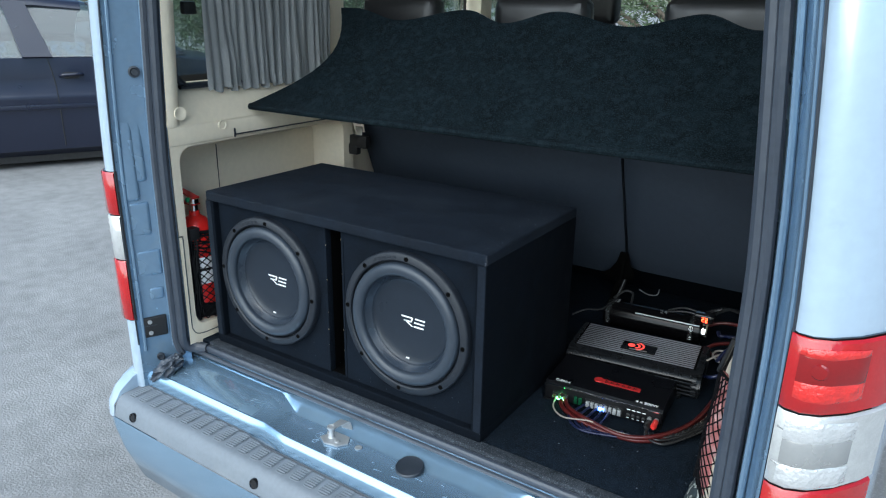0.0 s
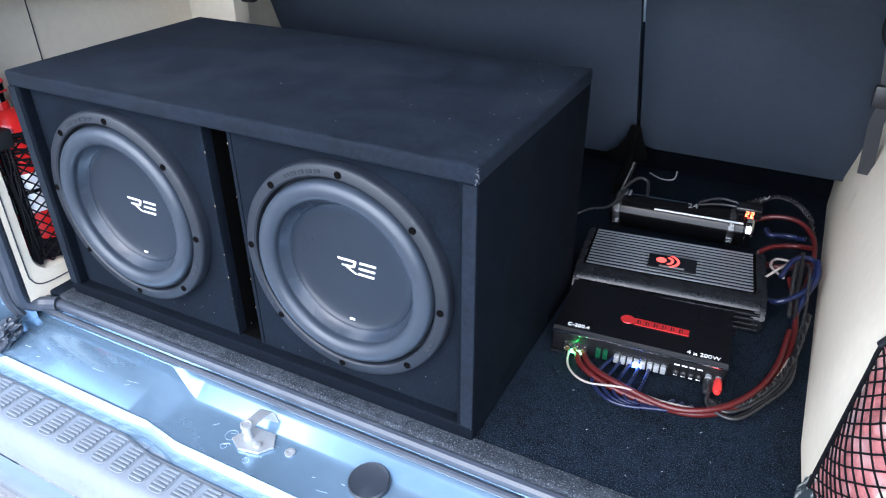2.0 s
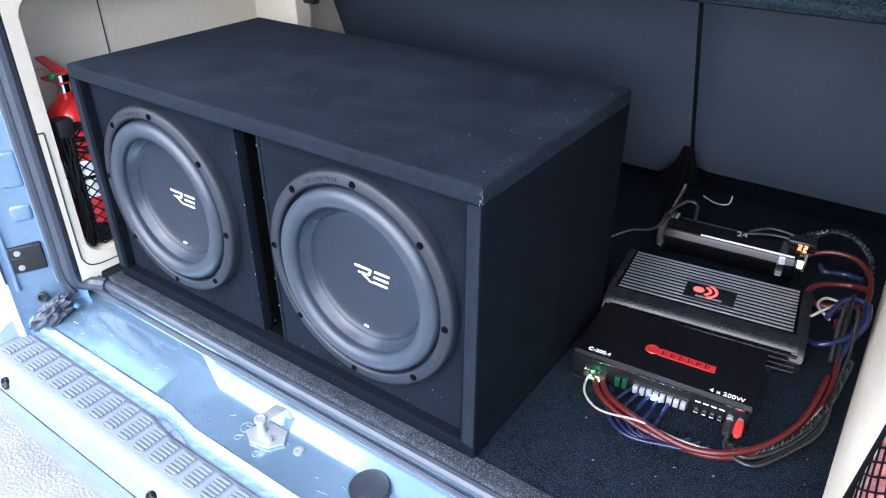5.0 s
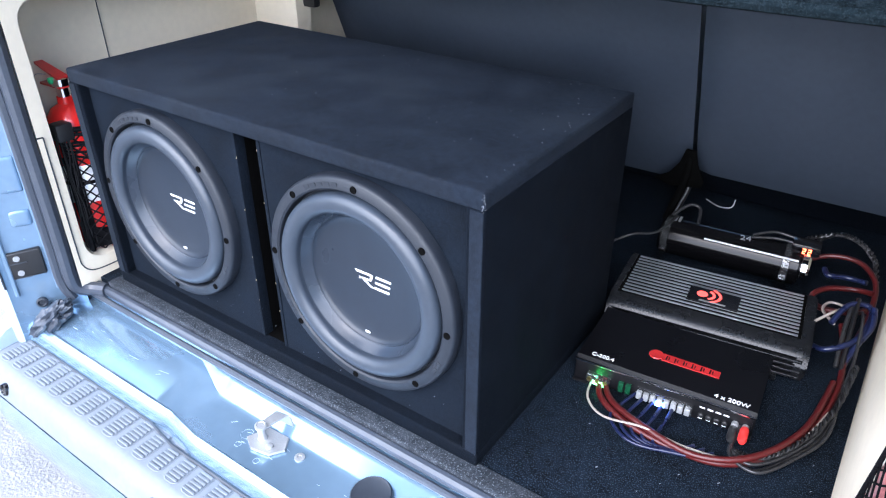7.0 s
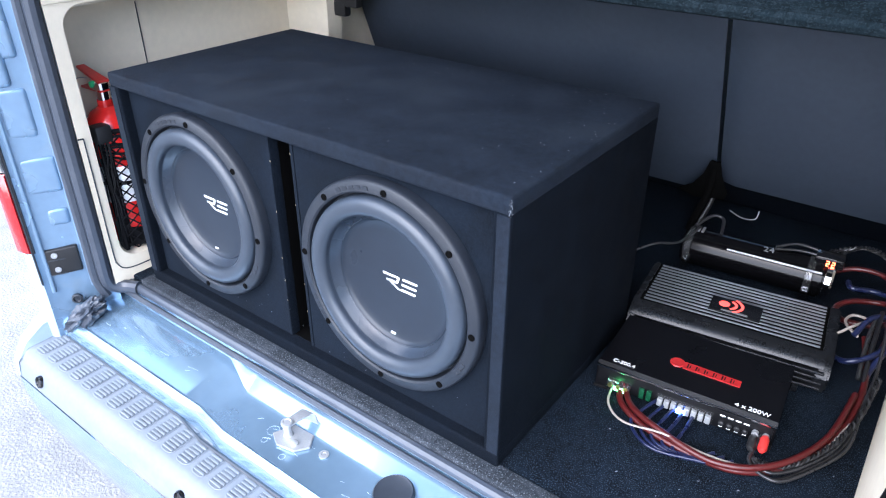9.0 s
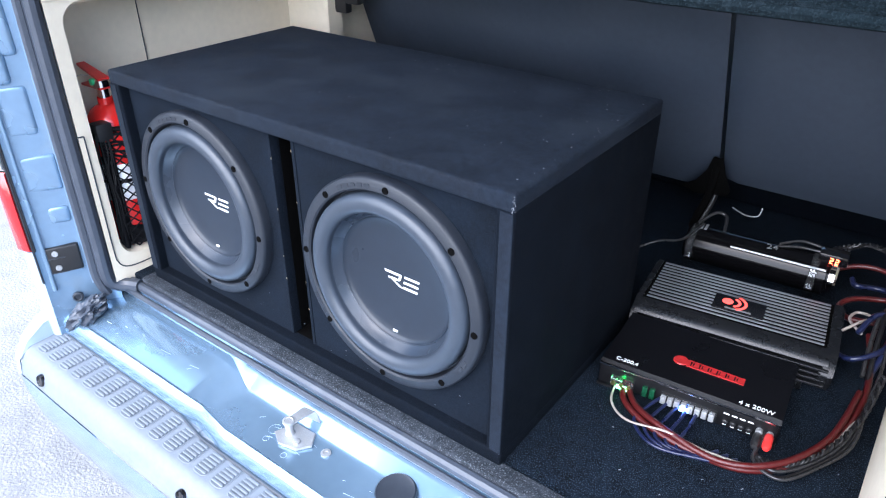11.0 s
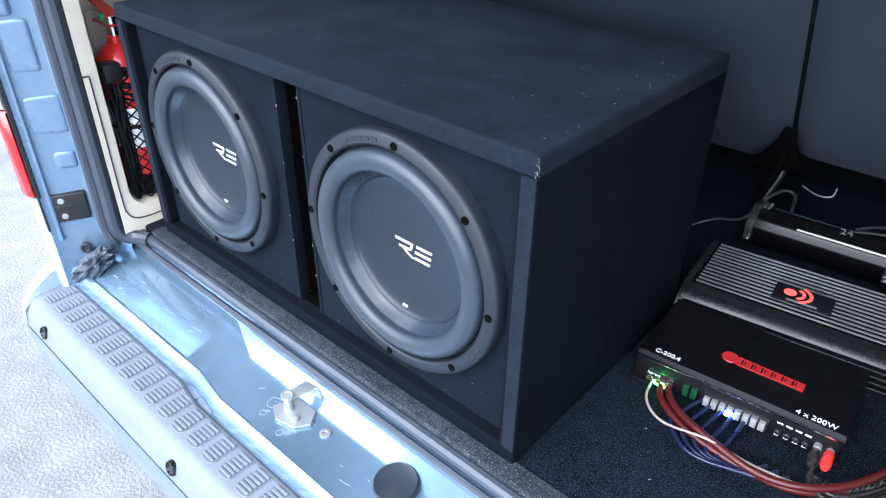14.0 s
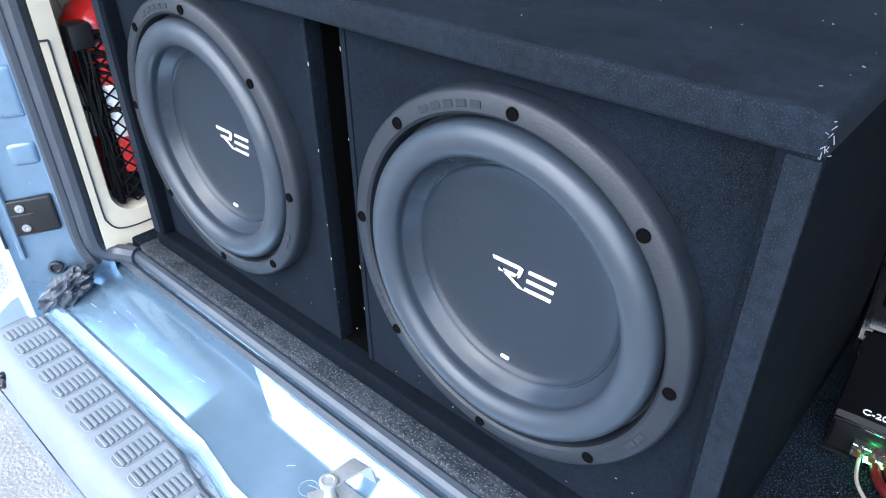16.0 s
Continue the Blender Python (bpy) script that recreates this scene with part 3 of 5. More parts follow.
    while x < 0.54:
        crown = -0.006 * (1 - (abs(x - CX) / 0.87) ** 2)
        t = new("tread_patch", me_tray)
        t.parent = bump
        t.location = (x, -0.1755 + crown * 0.5, 0.5001)
        for k in range(8):
            r = new("rib", me_bar)
            r.parent = t
            r.location = (0, (k - 3.5) * 0.0068, 0.0004)
        x += 0.0407


bumper()


def tailgate():
    """The raised tailgate over the opening."""
    rows = [[(x, y, z + 0.03 * (1 - (abs(x - CX) / 0.86) ** 4)) for x in np.linspace(CX - 0.84, CX + 0.84, 9)] for y, z in ((-0.10, 1.92), (-0.35, 2.10), (-0.70, 2.31), (-1.00, 2.45), (-1.06, 2.44))]
    # underside in the darker paint copy, to keep its reflection in the sill dark
    part("tailgate", thick(loft(rows), 0.05), "paint_shaded", van, "blue tailgate raised over the opening", 50)


tailgate()

gap = []
for x in np.linspace(-0.90, 0.52, 40):
    f = min(1, max(0, (0.345 - abs(x - CX)) / 0.075))
    gap.append((x, -0.1500 - 0.012 * f, 0.5015))
part("bumper_gap", tube(gap, 0.0028, 6, 1), "rubber", van, "dark joint between bumper and sill")

# load floor and walls inside
part("load_floor", box(-0.95, 0.55, -0.018, 2.6, 0.55, FLOOR, 0.004), "carpet", van, "charcoal carpeted load floor")
part("worn_floor_edge", box(-0.815, 0.42, -0.0215, 0.008, 0.575, 0.6025, 0.003), "worn", van, "frayed grey carpet edge")


def left_trim():
    """Beige trim with a recess in which the extinguisher stands."""
    trim = part("side_trim", bmesh.new(), "beige", van, "beige moulded plastic side trim")
    # face with a rounded opening: outer ring to inner ring, then the recess
    def ring(y0, y1, z0, z1, r, x):
        return [(x(v) if callable(x) else x, u, v) for u, v in rounded(y0, y1, z0, z1, r, 6)]
    X = lambda z: -0.846 + lean(z)
    rows = [ring(-0.056, 0.60, 0.585, 1.165, 0.004, X), ring(-0.030, 0.56, 0.640, 1.112, 0.036, X), ring(-0.025, 0.554, 0.645, 1.106, 0.033, -0.856), ring(-0.014, 0.54, 0.652, 1.094, 0.028, -0.955)]
    bm = bmesh.new()
    V = [[bm.verts.new(p) for p in row] for row in rows]
    n = len(V[0])
    for A, B in zip(V, V[1:]):
        for k in range(n):
            bm.faces.new((A[k], A[(k + 1) % n], B[(k + 1) % n], B[k]))
    bm.faces.new(V[-1])
    part("trim_frame", bm, "beige", trim, "", 35)
    part("recess_joint", box(-0.9540, -0.9520, 0.165, 0.1662, 0.66, 1.08), "rubber", trim)
    # ledge for the shelf, then the window sill
    rows = [[(x, y, z) for x, z in ((-0.846, 1.116), (-0.838, 1.119), (-0.834, 1.142), (-0.842, 1.165), (-0.852, 1.20), (-0.872, 1.232), (-0.90, 1.245))] for y in (-0.056, 0.1, 0.3, 0.5, 0.60)]
    part("shelf_ledge", loft(rows), "beige", trim, "", 50)
    part("ledge_groove", box(-0.8355, -0.832, 0.135, 0.60, 1.1225, 1.1255), "rubber", trim)
    part("ledge_groove", box(-0.8355, -0.832, 0.133, 0.136, 1.118, 1.140), "rubber", trim)
    part("pocket_line", tube([(-0.8424, -0.046, 0.893), (-0.8436, -0.046, 0.78), (-0.8448, -0.046, 0.66), (-0.8458, -0.043, 0.638), (-0.8458, -0.032, 0.623), (-0.8458, -0.010, 0.617), (-0.8458, 0.03, 0.616), (-0.8458, 0.09, 0.616)], 0.0013, 6, 4), "rubber", trim)
    part("pocket_line", tube([(-0.8424, -0.046, 0.893), (-0.8424, -0.057, 0.894)], 0.0014, 6, 1), "rubber", trim)
    for y, z, r in ((0.099, 1.153, 0.013), (-0.022, 1.194, 0.016)):
        part("trim_plug", lathe([(r, 0.0), (r, 0.003), (r * 0.8, 0.003), (r * 0.65, 0.0014), (0, 0.0014)], (-0.836 if z < 1.17 else -0.8345, y, z), 'x', 24), "beige", trim, "round beige plug")
    # pillar cover beside the window, up to the roof
    rows = [[(-0.846 + lean(z) + dx, y, z) for y, dx in ((-0.056, 0.0), (-0.042, 0.004), (-0.024, 0.002), (-0.010, -0.016), (-0.004, -0.09))] for z in (1.165, 1.25, 1.4, 1.55, 1.7, 1.85)]
    part("pillar_cover", loft(rows), "beige", trim, "", 50)
    rows = [[(-0.900 + dx, y, z) for y, dx in ((0.50, -0.03), (0.505, 0.0), (0.56, 0.01), (0.64, 0.0), (0.66, -0.08))] for z in (1.1, 1.3, 1.6, 1.85)]
    part("pillar_cover", loft(rows), "beige", trim, "", 50)
    part("window_gasket", tube([(-0.884 + 0.5 * lean(v), u, v) for u, v in rounded(0.004, 0.500, 1.250, 1.720, 0.045, 5)] + [(-0.884, 0.500, 1.60)], 0.008, 8, 2), "rubber", trim, "black rubber window gasket")
    # wall ahead, beside the seats
    part("trim_wall", box(-0.93, -0.90, 0.60, 2.4, 0.6, 1.22, 0.004), "beige", trim)


left_trim()


def right_trim():
    """Bulging beige wheel-arch trim."""
    trim = part("side_trim", bmesh.new(), "beige", van, "beige moulded wheel-arch trim")
    rows = []
    for z in (0.58, 0.62, 0.68, 0.75, 0.82, 0.90, 0.98, 1.06, 1.14, 1.2):
        row = []
        for y in (-0.046, -0.02, 0.02, 0.06, 0.12, 0.2, 0.3, 0.4, 0.5, 0.6, 0.7, 0.8, 1.0):
            f = max(0, (0.20 - y) / 0.25)
            x = 0.398 + 0.13 * (max(0, z - 0.74) / 0.4) ** 1.6 + 0.058 * f * f
            row.append((x, y, z))
        rows.append(row)
    part("arch_cover", loft(rows), "beige", trim, "", 60)
    rows = [[(mirror_x(-0.846, 1) - lean(z), -0.046, z), (mirror_x(-0.846, 1) - lean(z) - 0.004, -0.03, z), (mirror_x(-0.846, 1) - lean(z) - 0.002, 0.01, z), (mirror_x(-0.86, 1), 0.04, z)] for z in (1.18, 1.3, 1.5, 1.85)]
    part("pillar_cover", loft(rows), "beige", trim, "", 50)
    part("trim_wall", box(0.52, 0.55, 0.0, 2.4, 1.19, 1.235, 0.004), "beige", trim)


right_trim()


def side_glass():
    for side in (-1, 1):
        for y0, y1 in ((0.03, 0.52), (0.64, 1.55), (1.65, 2.5)):
            f = part("window_frame", bmesh.new(), "rubber", van)
            o = rounded(y0, y1, 1.235, 1.72, 0.05, 5)
            i = rounded(y0 + 0.025, y1 - 0.025, 1.258, 1.697, 0.04, 5)
            bm = bmesh.new()
            for w in (mirror_x(-1.05, side), mirror_x(-1.03, side)):
                A = [bm.verts.new((w, u, v)) for u, v in o]
                B = [bm.verts.new((w, u, v)) for u, v in i]
                for k in range(len(A)):
                    bm.faces.new((A[k], A[(k + 1) % len(A)], B[(k + 1) % len(A)], B[k]))
            bm.verts.ensure_lookup_table()
            part("window_rim", bm, "rubber", f)
            g = part("pane", prism(i, mirror_x(-1.044, side), mirror_x(-1.040, side), 'yz'), "glass", f)
            g.visible_shadow = False
        for y in (0.55, 1.57):
            x0, x1 = sorted((mirror_x(-1.06, side), mirror_x(-0.97, side)))
            part("window_post", box(x0, x1, y, y + 0.09, 1.2, 1.75, 0.01), "beige", van)
        x0, x1 = sorted((mirror_x(-1.055, side), mirror_x(-0.90, side)))
        part("window_ledge", box(x0, x1, -0.02, 2.5, 1.215, 1.243, 0.008), "beige", van)


side_glass()
part("roof", box(-0.98, 0.60, -0.05, 2.55, 1.84, 1.90, 0.02), "headliner", van, "pale headliner under the roof")
part("roof_skin", box(-1.0, 0.62, -0.10, 2.6, 1.905, 1.93, 0.012), "paint", van)
# front of the cabin: bulkhead line, dashboard and windscreen frame
part("dashboard", box(-1.0, 0.62, 2.75, 3.3, 0.9, 1.15, 0.06, 3), "black", van)
part("nose", box(-1.03, 0.65, 3.3, 4.0, 0.35, 1.1, 0.12, 3), "paint", van)
for x in (-0.98, 0.60):
    part("screen_post", tube([(x, 2.55, 1.88), (x, 3.25, 1.15)], 0.035, 8, 1), "black", van)


def rear_seats():
    """Bench behind the load floor: two backs with a gap, leaning to the rear."""
    for x0, x1, low in ((-0.872, 0.001, 0.708), (0.009, 0.44, 0.738)):
        seat = part("rear_seat", bmesh.new(), "seat", van, "dark grey rear seat back")
        rows = []
        n = 14
        for k in range(9):
            f = k / 8
            z = low + (1.245 - low) * f
            y = 0.79 - 0.40 * (z - 0.745)
            rows.append([(x0 + (x1 - x0) * i / n, y + (0.014 if i in (0, n) else 0) + (0.016 if k in (0, 8) else 0), z) for i in range(n + 1)])
        bm = loft(rows)
        bmesh.ops.recalc_face_normals(bm, faces=bm.faces)
        bmesh.ops.solidify(bm, geom=list(bm.faces), thickness=-0.09)
        part("seat_back", bm, "seat", seat, "", 50)
    # added block, near-black for the shade under the seats
    part("under_seat_fill", box(-0.88, 0.46, 1.02, 1.35, 0.602, 0.775, 0.012), "box", van, "near-black fill in the shaded gap under the seats")
    for x in (-0.66, -0.22, 0.22):
        h = part("headrest", box(x - 0.13, x + 0.13, 0.585, 0.66, 1.31, 1.47, 0.035, 3), "black", van, "black headrest")
        for dx in (-0.06, 0.06):
            part("headrest_post", tube([(x + dx, 0.62, 1.24), (x + dx, 0.62, 1.34)], 0.006, 8, 1), "chrome", h)
    for x in (-0.62, 0.25):
        f = part("front_seat", box(x - 0.24, x + 0.24, 1.85, 1.98, 0.7, 1.36, 0.05, 3), "black", van, "black front seat")
        part("front_headrest", box(x - 0.13, x + 0.13, 1.83, 1.92, 1.38, 1.58, 0.04, 3), "black", f)


rear_seats()
part("floor_bracket", tube([(0.03, 0.86, 0.66), (0.06, 0.85, 0.655), (0.085, 0.85, 0.66), (0.088, 0.86, 0.675)], 0.0014, 8), "zinc", van)
part("seat_flap", thick(loft([[(-0.003, 0.764, 0.800), (0.006, 0.762, 0.800), (0.014, 0.765, 0.800)], [(-0.012, 0.768, 0.770), (0.006, 0.764, 0.765), (0.022, 0.769, 0.768)], [(-0.034, 0.777, 0.738), (0.004, 0.768, 0.728), (0.036, 0.776, 0.736)], [(-0.062, 0.786, 0.718), (-0.028, 0.782, 0.712), (0.030, 0.782, 0.722)]]), 0.006), "void", van, "black cloth flap at the foot of the seat gap", 60)
part("seat_strap", tube([(0.004, 0.766, 0.79), (0.006, 0.757, 0.755), (0.0, 0.76, 0.715), (-0.012, 0.765, 0.675), (-0.02, 0.76, 0.64)], 0.008, 8), "void", van, "black strap from the seat gap")


# ---- parcel shelf, tipped up against the headrests ----
def parcel_shelf():
    """Carpeted board with scalloped far edge and concave ends."""
    shelf = thing("parcel_shelf", "charcoal carpeted parcel shelf tipped up with a scalloped edge", "parcel shelf", at=(0, 0, 0))
    n, m = 72, 14
    x0, x1, y0, z0 = -0.84, 0.44, 0.195, 1.195
    rows = []
    for j in range(m + 1):
        f = j / m
        row = []
        for i in range(n + 1):
            u = i / n
            x = x0 + (x1 - x0) * u
            turn = np.interp(x, (-0.78, -0.546, -0.36, -0.233, -0.117, 0.068, 0.22, 0.36), (0, 0.5, 1, 1.5, 2, 2.5, 3, 3.5))
            top = 0.226 + 0.014 * math.cos(2 * math.pi * turn)
            h = top * f
            # ends drawn in towards the far edge
            xin = x + ((0.10 * math.sin(math.pi * f) + 0.07 * f) * max(0, 1 - u * 4) - 0.05 * f * max(0, u * 5 - 4))
            sag = 0.035 * math.sin(math.pi * f) 
            row.append((xin, y0 + 1.2 * h + sag * 0.3, z0 + h - sag * 0.2))
        rows.append(row)
    bm = loft(rows)
    bmesh.ops.recalc_face_normals(bm, faces=bm.faces)
    bmesh.ops.solidify(bm, geom=list(bm.faces), thickness=0.016)
    part("board", bm, "shelf", shelf, "", 60)
    part("edge_trim", tube([(x0 + 0.004 + (x1 - x0 - 0.008) * k / 20, y0 - 0.002, z0 - 0.006) for k in range(21)], 0.0085, 8, 1), "shelf", shelf, "rolled carpet edge")


parcel_shelf()
tab = part("wooden_batten", box(-0.255, -0.085, 0.622, 0.648, 1.101, 1.115, 0.002), "tan")
tagged(tab, "thin tan wooden batten against the seat back", "batten")


def belt():
    b = thing("seat_belt", "beige seat belt hanging with a black buckle", "seat belt", at=(-0.818, 0.595, 0.985))
    b.scale = (1.25, 1.25, 1.25)
    part("webbing", thick(loft([[(-0.024, 0, 0.20), (0.024, 0.004, 0.20)], [(-0.022, 0, 0.14), (0.022, 0.006, 0.14)], [(-0.014, -0.002, 0.10), (0.016, 0.003, 0.10)], [(-0.004, -0.003, 0.07), (0.022, 0.003, 0.07)]]), 0.002), "belt", b, "beige webbing")
    buckle = bmesh.new()
    add_box(buckle, -0.020, 0.034, -0.010, 0.008, 0.030, 0.062, 0.006)
    add_box(buckle, -0.038, 0.006, -0.011, 0.007, 0.012, 0.042, 0.007)
    part("buckle", buckle, "black", b, "black plastic buckle")
    part("tongue", box(-0.004, 0.018, -0.004, -0.001, 0.055, 0.085, 0.001), "chrome", b, "bright steel tongue")


belt()


def curtain():
    c = thing("curtain", "grey gathered curtain across the side window", "curtain")
    rows = []
    n = 110
    for z in (1.234, 1.250, 1.30, 1.40, 1.52, 1.64, 1.74):
        row = []
        for i in range(n + 1):
            u = i / n
            y = 0.092 + 0.44 * u + 0.012 * (1.74 - z) * math.sin(u * 9)
            amp = 0.009 + 0.010 * noise.noise((u * 11, z * 2.5, 3))
            if z < 1.24:
                amp *= 1.25
            x = -0.866 + amp * math.sin(u * 2 * math.pi * 19 + 5.0 * noise.noise((u * 7, z * 1.6, 0))) + 0.004 * noise.noise((u * 30, z * 6, 1)) + 0.012 * (z - 1.25)
            row.append((x, y, z + (0.006 * math.sin(u * 70) if z < 1.24 else 0)))
        rows.append(row)
    part("cloth", thick(loft(rows), 0.002), "curtain", c, "", 80)
    part("curtain_hook", box(-0.880, -0.862, 0.040, 0.075, 1.415, 1.445, 0.006), "black", c)
    part("curtain_rail", tube([(-0.87, 0.03, 1.745), (-0.87, 0.54, 1.745)], 0.006, 8, 1), "chrome", c)


curtain()


# ---- speaker box with two woofers ----
BW, BD, BZ = 0.80, 0.412, 1.008
SPK = ((-0.604, 0.811), (-0.1965, 0.811))


def speaker_box():
    sb = thing("speaker_box", "black carpeted speaker box with two woofers and a slot port", "speaker box", at=(0, 0, FLOOR))
    H = BZ - FLOOR
    rim = 0.024

    def bevel_box(x0, x1, y0, y1, z0, z1, b=0.004):
        return box(x0, x1, y0, y1, z0, z1, b, 3)
    # the lighter carpet copy puts the light on the top into its colour
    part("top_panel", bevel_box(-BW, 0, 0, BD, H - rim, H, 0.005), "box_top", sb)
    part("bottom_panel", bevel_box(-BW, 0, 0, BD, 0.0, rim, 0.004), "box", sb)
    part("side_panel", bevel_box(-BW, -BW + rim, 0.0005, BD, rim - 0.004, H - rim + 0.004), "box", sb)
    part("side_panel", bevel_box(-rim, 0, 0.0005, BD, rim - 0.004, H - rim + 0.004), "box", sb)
    for x0, x1 in ((-BW + 0.0006, -BW + 0.018), (-0.018, -0.0006)):
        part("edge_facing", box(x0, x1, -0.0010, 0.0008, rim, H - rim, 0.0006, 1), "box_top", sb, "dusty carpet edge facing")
    part("back_panel", box(-BW + rim, -rim, BD - 0.02, BD - 0.002, rim, H - rim), "box", sb)
    # front board in two halves, with round cut-outs, either side of the port
    for (cx, cz), (x0, x1) in zip(SPK, ((-BW + rim, -0.421), (-0.375, -rim))):
        bm = bmesh.new()
        R, n = 0.140, 64
        c = Vector((cx, 0, cz - FLOOR))
        inner, outer, back = [], [], []
        z0, z1 = rim, H - rim
        for k in range(n):
            t = 2 * math.pi * k / n
            dx, dz = math.cos(t), math.sin(t)
            s = min((x1 - cx if dx > 0 else x0 - cx) / dx if abs(dx) > 1e-9 else 1e9, ((z1 if dz > 0 else z0) - c.z) / dz if abs(dz) > 1e-9 else 1e9)
            outer.append(bm.verts.new((cx + s * dx, 0.018, c.z + s * dz)))
            inner.append(bm.verts.new((cx + R * dx, 0.018, c.z + R * dz)))
            back.append(bm.verts.new((cx + R * dx, 0.036, c.z + R * dz)))
        for k in range(n):
            k2 = (k + 1) % n
            bm.faces.new((outer[k], outer[k2], inner[k2], inner[k]))
            bm.faces.new((inner[k], inner[k2], back[k2], back[k]))
        for px, pz in ((x0, z0), (x1, z0), (x0, z1), (x1, z1)):
            v = bm.verts.new((px, 0.018, pz))
            ks = sorted(range(n), key=lambda q: (outer[q].co - v.co).length)[:2]
            near = [k for k in range(n) if (abs(outer[k].co.x - px) < 1e-5 or abs(outer[k].co.z - pz) < 1e-5)]
            a = min((k for k in near if abs(outer[k].co.x - px) < 1e-5), key=lambda q: abs(outer[q].co.z - pz))
            b = min((k for k in near if abs(outer[k].co.z - pz) < 1e-5), key=lambda q: abs(outer[q].co.x - px))
            if a != b:
                bm.faces.new((outer[a], v, outer[b]))
        part("front_board", bm, "baffle", sb)
    # the port: walls that run into the box, near-black for the shade inside
    part("port_edge", box(-0.4265, -0.4205, 0.0165, 0.034, rim, H - rim, 0.001), "baffle", sb)
    part("port_edge", box(-0.3755, -0.3695, 0.0165, 0.034, rim, H - rim, 0.001), "baffle", sb)
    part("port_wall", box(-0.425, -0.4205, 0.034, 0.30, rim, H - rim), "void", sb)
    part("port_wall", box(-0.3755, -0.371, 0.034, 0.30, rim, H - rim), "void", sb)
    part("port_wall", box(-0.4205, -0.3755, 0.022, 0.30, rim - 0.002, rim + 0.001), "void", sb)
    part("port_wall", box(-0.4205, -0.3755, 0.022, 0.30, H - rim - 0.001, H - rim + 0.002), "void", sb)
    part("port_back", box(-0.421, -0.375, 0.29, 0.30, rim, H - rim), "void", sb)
    for cx, cz in SPK:
        woofer(sb, cx, cz - FLOOR)
    # lint and small scuffs of pale thread on the carpet
    random.seed(5)
    bm = bmesh.new()
    for k in range(110):
        q = random.random()
        if q < 0.45:
            x, y, z = -0.012 - 0.6 * random.random() ** 2.2, random.uniform(0.01, 0.4), H + 0.0006
            d = (random.uniform(-1, 1), random.uniform(-1, 1), 0)
        elif q < 0.75:
            x, y, z = random.uniform(-0.004, -0.001), random.uniform(-0.0005, 0.0005), random.uniform(0.02, H - 0.004)
            d = (0.1, 0.1, 1)
        else:
            x, y, z = random.uniform(-0.7, -0.03), 0.0172, random.uniform(0.03, 0.09)
            d = (random.uniform(-1, 1), 0, random.uniform(-1, 1))
        L = random.uniform(0.0006, 0.0026)
        dv = Vector(d).normalized() * L
        add_tube(bm, [(x, y, z), Vector((x, y, z)) + dv], random.uniform(0.0002, 0.0004), 4, 1)
    tagged(part("lint", bm, "lint", sb, "pale specks of lint", 0), kind="stuff")
    # pale wood showing along the port's cut edges
    bm = bmesh.new()
    for k in range(9):
        x = random.choice((-0.4208, -0.4208, -0.3752))
        z = random.uniform(rim + 0.004, H - rim - 0.01)
        add_tube(bm, [(x, 0.0163, z), (x + random.uniform(-0.0008, 0.0008), 0.0162, z + random.uniform(0.001, 0.004))], random.uniform(0.0002, 0.0004), 4, 1)
    tagged(part("wood_chip", bm, "tan", sb, "pale chipped wood edge", 0), kind="stuff")
    # chafed corner
    bm = bmesh.new()
    for k in range(14):
        p = Vector((random.uniform(-0.004, 0.0008), random.uniform(-0.0008, 0.002), H - random.uniform(0.002, 0.022)))
        add_tube(bm, [p, p + Vector((random.uniform(-0.002, 0.002), -0.0005, random.uniform(-0.004, 0.004)))], 0.00022, 4, 1)
    tagged(part("frayed_corner", bm, "lint", sb, "pale frayed corner", 0), kind="stuff")
    return sb


